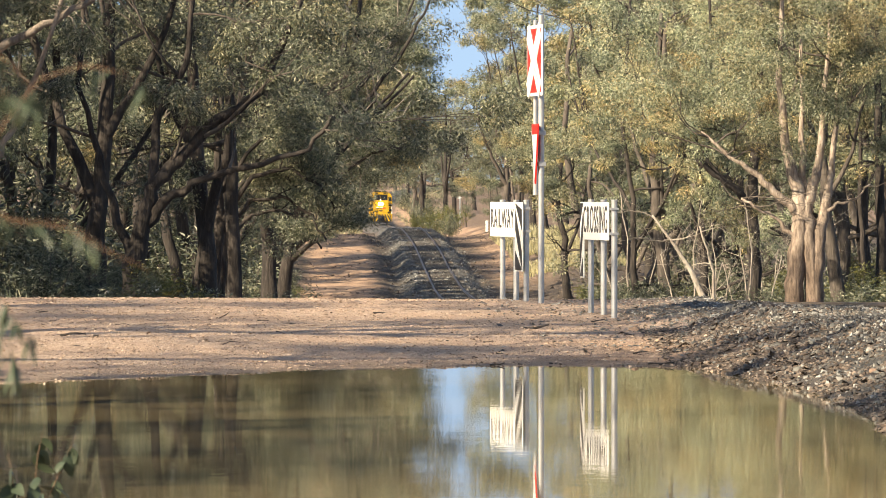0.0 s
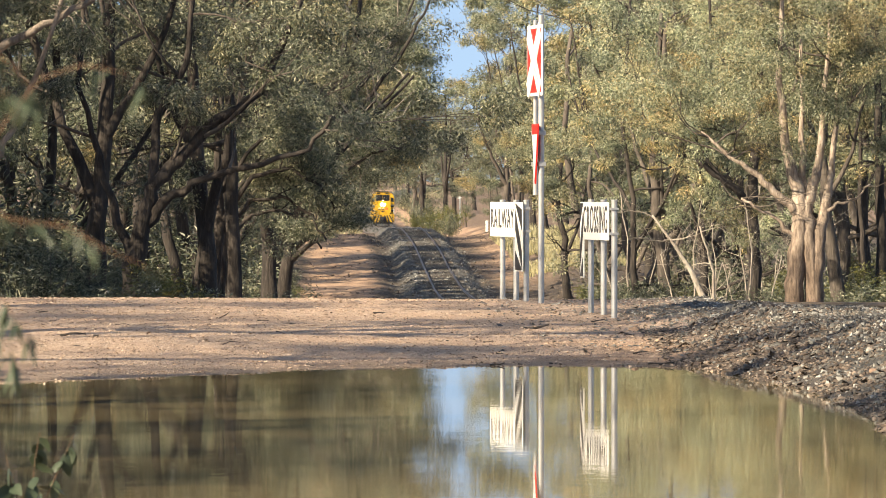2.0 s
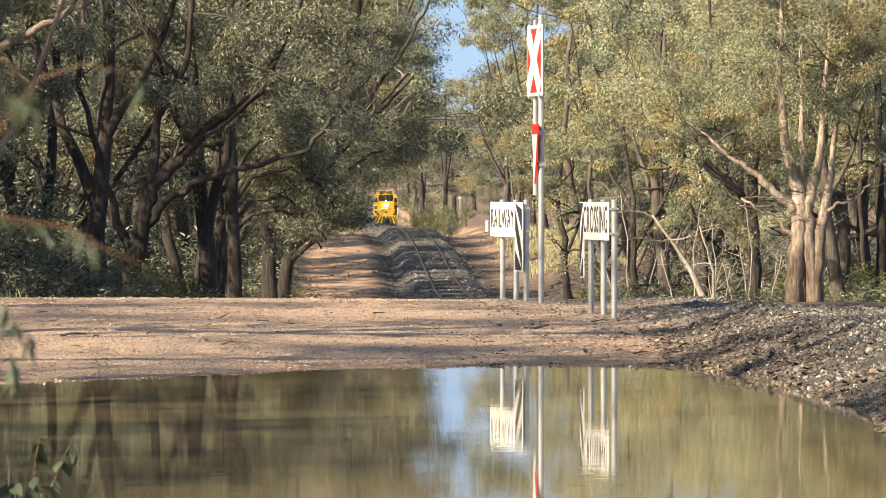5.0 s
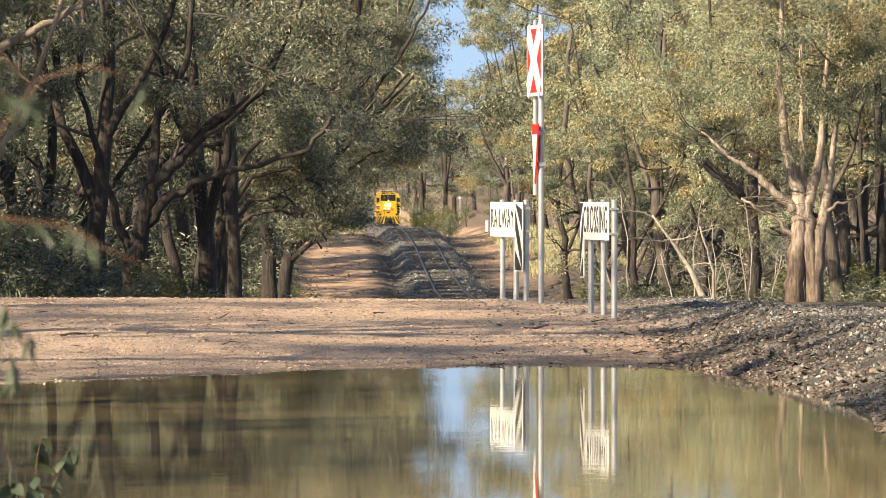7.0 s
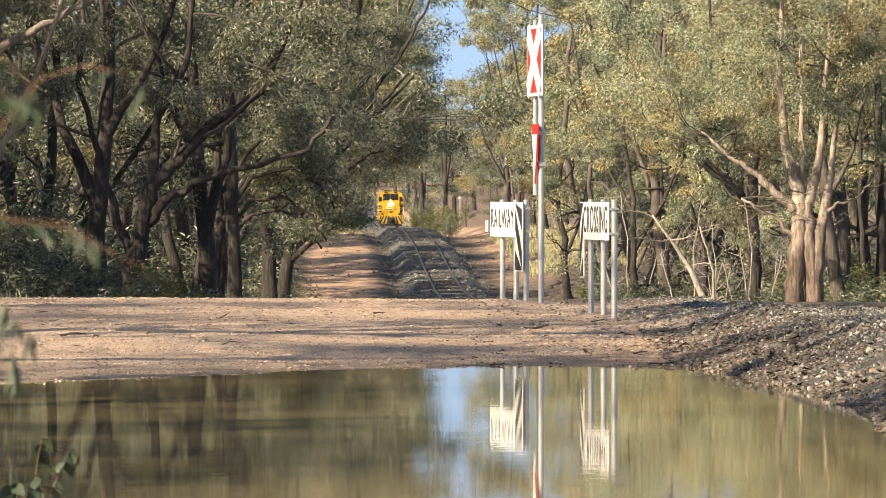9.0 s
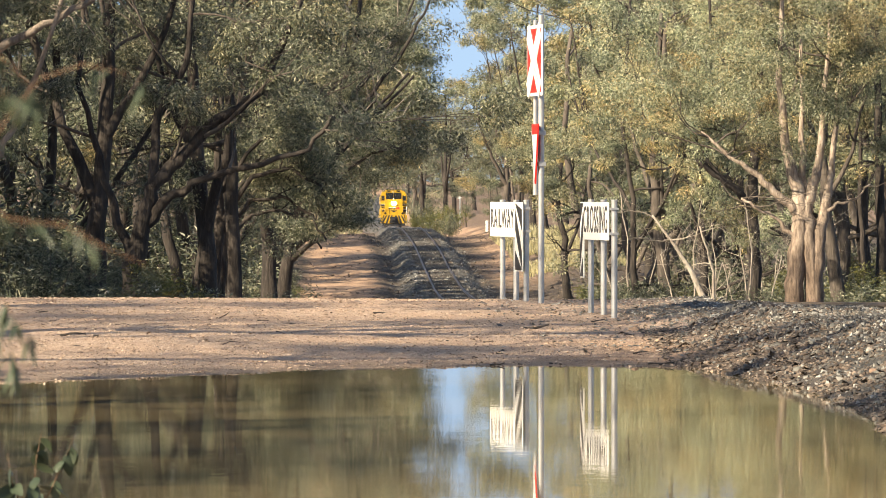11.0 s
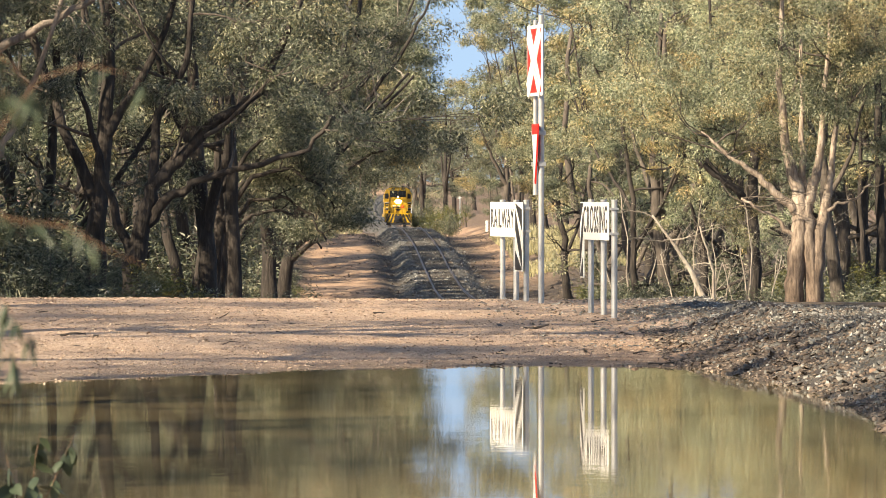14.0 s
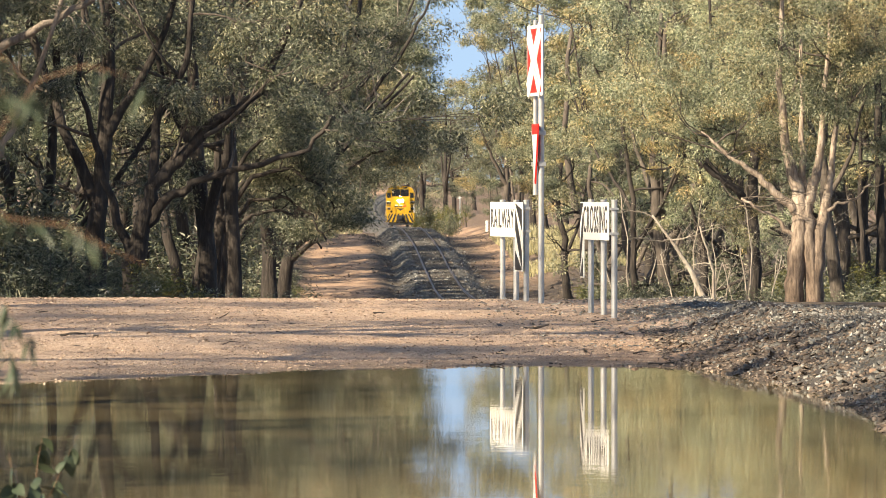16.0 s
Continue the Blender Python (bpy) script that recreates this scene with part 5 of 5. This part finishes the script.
# ---- leafy twigs close to the camera ----
def leaf_mesh(name, length, width, curl, fold):
    v, f = [], []
    for i in range(8):
        t = i / 7
        w = width * 0.5 * math.sin(math.pi * min(1, t * 0.96 + 0.04)) ** 0.8 * (1.25 - 0.5 * t)
        z, y = -length * t, curl * length * t * t
        v += [(-w, y + fold * w, z), (0, y, z), (w, y + fold * w, z)]
        if i:
            b = i * 3
            f += [(b - 3, b - 2, b + 1, b), (b - 2, b - 1, b + 2, b + 1)]
    me = bpy.data.meshes.new(name)
    me.from_pydata(v, [], f)
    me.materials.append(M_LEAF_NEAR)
    me.shade_smooth()
    return me


LONG_LEAVES = [leaf_mesh("leaf", 0.10, 0.016, c, 0.35) for c in (0.1, -0.25, 0.35)]
ROUND_LEAVES = [leaf_mesh("leaf", 0.062, 0.036, c, 0.3) for c in (0.1, -0.2, 0.3)]
M_TWIG = plain("reddish_twig", (0.20, 0.11, 0.06), 0.6)


def leafy_twig(name, seed, d, paths, meshes, per, r, label, hang=1.0, size=1.0, draw_in=0.68):
    """paths: lists of (x, z) at the distance d, drawn in towards the camera by a share of it. The thing's origin is the first point."""
    d, r, size = d * draw_in, r * draw_in, size * draw_in
    paths = [[(x * draw_in, EYE_HEIGHT + (z - EYE_HEIGHT) * draw_in) for x, z in path] for path in paths]
    rng = np.random.default_rng(seed)
    root = new(name)
    ox, oz = paths[0][0]
    for path in paths:
        pts = [Vector((x - ox, rng.normal(0, 0.02), z - oz)) for x, z in path]
        v, f = [], []
        tube_data(v, f, pts, [r * (1 - 0.75 * k / (len(pts) - 1)) for k in range(len(pts))], 5)
        link_mesh("twig", v, f, M_TWIG, root, True)
        for k in range(per):
            t = rng.uniform(0.12, 1) * (len(pts) - 1)
            i = min(int(t), len(pts) - 2)
            ob = new("leaf", meshes[int(rng.integers(0, 3))])
            ob.parent = root
            q = pts[i].lerp(pts[i + 1], t - i)
            ob.matrix_basis = pose(q.x, q.y, q.z, rng.normal(0, 55 / hang), rng.normal(0, 38 / hang), rng.uniform(0, 360)) @ Matrix.Diagonal([size * rng.uniform(0.75, 1.2)] * 3 + [1])
    root.matrix_basis = pose(ox, d, oz)
    tagged(root, label, "leafy twig", "leafy twigs near the camera")
    return root


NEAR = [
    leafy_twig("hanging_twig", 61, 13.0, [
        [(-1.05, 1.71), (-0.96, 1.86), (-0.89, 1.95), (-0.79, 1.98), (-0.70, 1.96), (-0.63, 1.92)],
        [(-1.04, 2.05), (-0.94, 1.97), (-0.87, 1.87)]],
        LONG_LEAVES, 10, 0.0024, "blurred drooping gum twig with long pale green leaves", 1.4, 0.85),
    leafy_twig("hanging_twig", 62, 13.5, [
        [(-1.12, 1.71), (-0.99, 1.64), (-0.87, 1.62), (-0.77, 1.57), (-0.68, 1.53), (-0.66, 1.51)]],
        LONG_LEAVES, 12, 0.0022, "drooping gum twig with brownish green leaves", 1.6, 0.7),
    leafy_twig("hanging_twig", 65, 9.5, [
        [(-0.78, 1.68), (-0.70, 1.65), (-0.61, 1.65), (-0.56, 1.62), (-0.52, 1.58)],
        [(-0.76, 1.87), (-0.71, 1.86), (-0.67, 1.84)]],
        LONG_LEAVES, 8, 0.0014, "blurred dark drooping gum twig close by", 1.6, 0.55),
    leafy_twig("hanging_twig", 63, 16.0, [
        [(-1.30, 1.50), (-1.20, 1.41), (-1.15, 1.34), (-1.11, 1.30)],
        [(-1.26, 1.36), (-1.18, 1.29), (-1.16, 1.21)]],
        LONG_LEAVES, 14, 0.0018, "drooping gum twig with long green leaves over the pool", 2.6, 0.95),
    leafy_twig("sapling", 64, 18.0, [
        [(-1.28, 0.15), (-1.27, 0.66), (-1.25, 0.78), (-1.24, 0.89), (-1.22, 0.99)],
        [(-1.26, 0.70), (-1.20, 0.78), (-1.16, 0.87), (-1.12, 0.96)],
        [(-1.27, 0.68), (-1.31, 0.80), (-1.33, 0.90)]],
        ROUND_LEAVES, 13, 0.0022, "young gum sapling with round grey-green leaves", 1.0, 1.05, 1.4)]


# ---- locomotive ----
def build_loco():
    """Nose towards -y, origin on the rails under the front coupler."""
    root = new("locomotive")
    W = 1.45
    # long body behind
    prof = [(-1.38, 1.4), (1.38, 1.4), (1.38, 3.35), (1.15, 3.85), (0.6, 4.1), (-0.6, 4.1), (-1.15, 3.85), (-1.38, 3.35)]
    body = part("body", prism_bm(prof, 4.6, 15.5), M_YELLOW, root, "yellow long hood")
    cabp = [(-W, 1.4), (W, 1.4), (W, 3.45), (1.25, 3.9), (0.75, 4.17), (-0.75, 4.17), (-1.25, 3.9), (-W, 3.45)]
    cab = part("cab", prism_bm(cabp, 2.2, 4.6), M_YELLOW, root, "yellow cab with curved roof")
    nose = [(-0.98, 1.4), (0.98, 1.4), (0.98, 2.95), (0.85, 3.08), (-0.85, 3.08), (-0.98, 2.95)]
    ns = part("nose", prism_bm(nose, 0.85, 2.25), M_YELLOW, root, "yellow short hood")
    for a, b in ((-0.86, -0.02), (0.02, 0.86)):
        w = part("windscreen", prism_bm([(a, 3.06), (b, 3.06), (b, 3.82), (a, 3.82)], 2.16, 2.21), M_GLASS, cab, "dark windscreen pane")
        part("frame", box_bm(a - 0.03, b + 0.03, 2.17, 2.195, 3.02, 3.06), M_BLACK, w)
    for a, b in ((-1.36, -1.0), (1.0, 1.36)):
        part("side_window", prism_bm([(a, 2.95), (b, 2.95), (b, 3.45), (a, 3.5)], 2.16, 2.21), M_GLASS, cab, "dark corner window")
        part("band", box_bm(a - 0.05, b + 0.05, 2.165, 2.205, 2.15, 2.55), M_BLACK, cab, "black painted band")
        part("grille", box_bm(a - 0.02, b + 0.02, 2.15, 2.2, 1.72, 1.95), M_BLACK, cab)
    for sx in (-1, 1):
        part("side_window", box_bm(sx * W - 0.02, sx * W + 0.02, 2.8, 3.9, 2.85, 3.5), M_GLASS, cab, "dark side window")
        part("side_band", box_bm(sx * 1.38 - 0.02, sx * 1.38 + 0.02, 4.7, 15.3, 2.1, 2.6), M_BLACK, body, "black side stripe")
    part("roof_vent", box_bm(-0.5, 0.5, 6, 9, 4.1, 4.25, 0.04), M_BLACK, body)
    part("roof_beacon", box_bm(-0.75, -0.35, 2.5, 2.8, 4.15, 4.28, 0.03), M_BLACK, cab)
    part("roof_beacon", box_bm(0.35, 0.75, 2.5, 2.8, 4.15, 4.28, 0.03), M_BLACK, cab)
    # lamps
    hl = part("headlight", box_bm(-0.3, 0.3, 0.72, 0.86, 2.45, 2.8, 0.03), M_BLACK, ns, "twin headlight housing")
    for x in (-0.13, 0.13):
        part("lens", cyl_bm((x, 0.68, 2.62), (x, 0.73, 2.62), 0.2, 16), M_LAMP, hl, "lit warm headlight")
    mk = part("marker_light", cyl_bm((0, 2.13, 3.05), (0, 2.17, 3.05), 0.09, 12), M_LAMP, cab, "small lit upper lamp")
    # operator's mark as plain bars
    for k, (a, b) in enumerate(((-0.62, -0.24), (-0.18, 0.2), (0.26, 0.62))):
        part("emblem", box_bm(a, b, 0.83, 0.852, 1.98, 2.08), M_RED if k == 2 else M_BLACK, ns, "plain bar of the operator's mark")
        part("emblem", box_bm(a + 0.06, b, 0.83, 0.852, 2.14, 2.22), M_RED if k == 2 else M_WHITE, ns)
    part("nose_patch", prism_bm([(-0.35, 1.85), (0.35, 1.85), (0.0, 1.6)], 0.83, 0.852), M_BLACK, ns)
    # frame, platform, pilot
    fr = part("underframe", box_bm(-W, W, 0.35, 15.8, 1.05, 1.4, 0.03), M_YELLOW, root, "yellow frame and footplate")
    pl = part("pilot", prism_bm([(-1.4, 0.42), (1.4, 0.42), (1.4, 1.38), (-1.4, 1.38)], 0.12, 0.36), M_YELLOW, root, "yellow pilot plate with black chevrons")
    for sx in (-1, 1):
        for k in range(4):
            t0, b0 = 0.14 + 0.30 * k, 0.24 + 0.46 * k
            o = [(b0, 0.44), (b0 + 0.23, 0.44), (t0 + 0.15, 1.3), (t0, 1.3)]
            o = [(sx * min(1.39, a), c) for a, c in o]
            if abs(o[1][0] - o[0][0]) + abs(o[2][0] - o[3][0]) > 0.05:
                part("chevron", prism_bm(o if sx > 0 else o[::-1], 0.105, 0.119), M_BLACK, pl)
        for z in (1.93, 2.53):
            part("line", box_bm(sx * 1.18 - 0.24, sx * 1.18 + 0.24, 2.15, 2.163, z, z + 0.045), M_WHITE, cab, "thin white line")
    part("buffer_band", box_bm(-0.5, 0.5, 0.09, 0.104, 0.44, 0.62), M_BLACK, pl, "black lower pilot edge")
    for sx in (-1, 1):
        dl = part("ditch_light", cyl_bm((sx * 0.95, 0.30, 1.52), (sx * 0.95, 0.40, 1.52), 0.12, 14), M_BLACK, root, "ditch light by the footplate")
        part("lens", cyl_bm((sx * 0.95, 0.285, 1.52), (sx * 0.95, 0.30, 1.52), 0.10, 14), M_GLASS, dl)
    part("step_well", box_bm(-1.42, -1.1, 0.36, 0.5, 0.45, 1.2), M_BLACK, root)
    part("step_well", box_bm(1.1, 1.42, 0.36, 0.5, 0.45, 1.2), M_BLACK, root)
    part("nose_door", box_bm(-0.9, -0.45, 0.835, 0.852, 1.5, 2.35), M_YELLOW, ns, "nose door outline")
    part("door_gap", box_bm(-0.455, -0.445, 0.83, 0.853, 1.5, 2.35), M_BLACK, ns)
    part("number_box", box_bm(-0.72, -0.34, 2.15, 2.2, 3.92, 4.05), M_GLASS, cab, "dark number box")
    part("number_box", box_bm(0.34, 0.72, 2.15, 2.2, 3.92, 4.05), M_GLASS, cab, "dark number box")
    part("wiper", box_bm(-0.5, -0.47, 2.13, 2.155, 3.25, 3.7), M_BLACK, cab)
    part("wiper", box_bm(0.47, 0.5, 2.13, 2.155, 3.25, 3.7), M_BLACK, cab)
    part("horn", cyl_bm((0.15, 2.4, 4.22), (0.15, 2.9, 4.22), 0.06, 10, None, 0.03), M_STEEL, cab)
    part("roof_edge", box_bm(-0.8, 0.8, 2.12, 2.2, 4.14, 4.19, 0.01), M_BLACK, cab, "black roof edge")
    cp = part("coupler", box_bm(-0.17, 0.17, -0.35, 0.12, 0.7, 1.02, 0.04), M_BLACK, root, "black knuckle coupler")
    part("draft_gear", box_bm(-0.42, 0.42, 0.02, 0.12, 0.58, 1.14, 0.03), M_BLACK, root)
    part("plough", prism_bm([(-1.3, 0.14), (1.3, 0.14), (1.15, 0.5), (-1.15, 0.5)], 0.2, 0.34), M_BLACK, root, "black rail guard")
    for x in (-1.38, -1.0, -0.55, 0.55, 1.0, 1.38):
        part("handrail_post", cyl_bm((x, 0.4, 1.4), (x, 0.4, 2.3 if abs(x) > 0.9 else 1.9), 0.028, 8), M_WHITE if x > 1.3 else M_YELLOW, root)
    for s in (-1, 1):
        part("handrail", cyl_bm((s * 0.98, 0.4, 2.28), (s * 1.4, 0.4, 2.28), 0.028, 8), M_YELLOW, root)
        part("handrail", cyl_bm((s * 1.4, 0.4, 2.28), (s * 1.4, 2.2, 2.28), 0.028, 8), M_YELLOW, root)
        part("step", box_bm(s * 1.42 - 0.12, s * 1.42 + 0.06, 0.4, 1.0, 0.45, 0.5), M_YELLOW, root)
        part("step", box_bm(s * 1.42 - 0.12, s * 1.42 + 0.06, 0.4, 1.0, 0.85, 0.9), M_YELLOW, root)
    for y0 in (2.3, 11.0):
        part("bogie_frame", box_bm(-1.15, 1.15, y0 - 0.9, y0 + 2.9, 0.4, 0.95, 0.04), M_BLACK, root, "black bogie frame")
        for k in range(3):
            for s in (-1, 1):
                part("wheel", cyl_bm((s * 0.74, y0 + k, 0.5), (s * 0.88, y0 + k, 0.5), 0.5, 20), M_RAIL, root)
    tagged(root, "yellow diesel locomotive with lit headlights and black chevrons", "locomotive")
    return root


loco = build_loco()


def motions():
    rows = []
    for k in range(0, 17):
        d = 750.0 - 9.0 * k
        x, z = float(track_x(d)), float(track_z(d))
        ahead, back = d + 2.0, d + 14.0
        dx = float(track_x(back) - track_x(ahead)) / 12.0
        dz = float(track_z(back) - track_z(ahead)) / 12.0
        rows.append((k, pose(x, d, z, math.degrees(math.atan(dz)), 0, -math.degrees(math.atan(dx)))))
    walk(loco, rows)
    # the breeze in the twigs
    for k, ob in enumerate(NEAR):
        home = ob.matrix_basis.copy()
        sway = []
        for i in range(33):
            t = i * 0.5
            a = 0.5 * math.sin(2.1 * t + k * 1.7) + 0.3 * math.sin(3.7 * t + k)
            sway.append((t, home @ pose(0, 0, 0, a * 0.6, a * 0.7, 0)))
        walk(ob, sway)


motions()
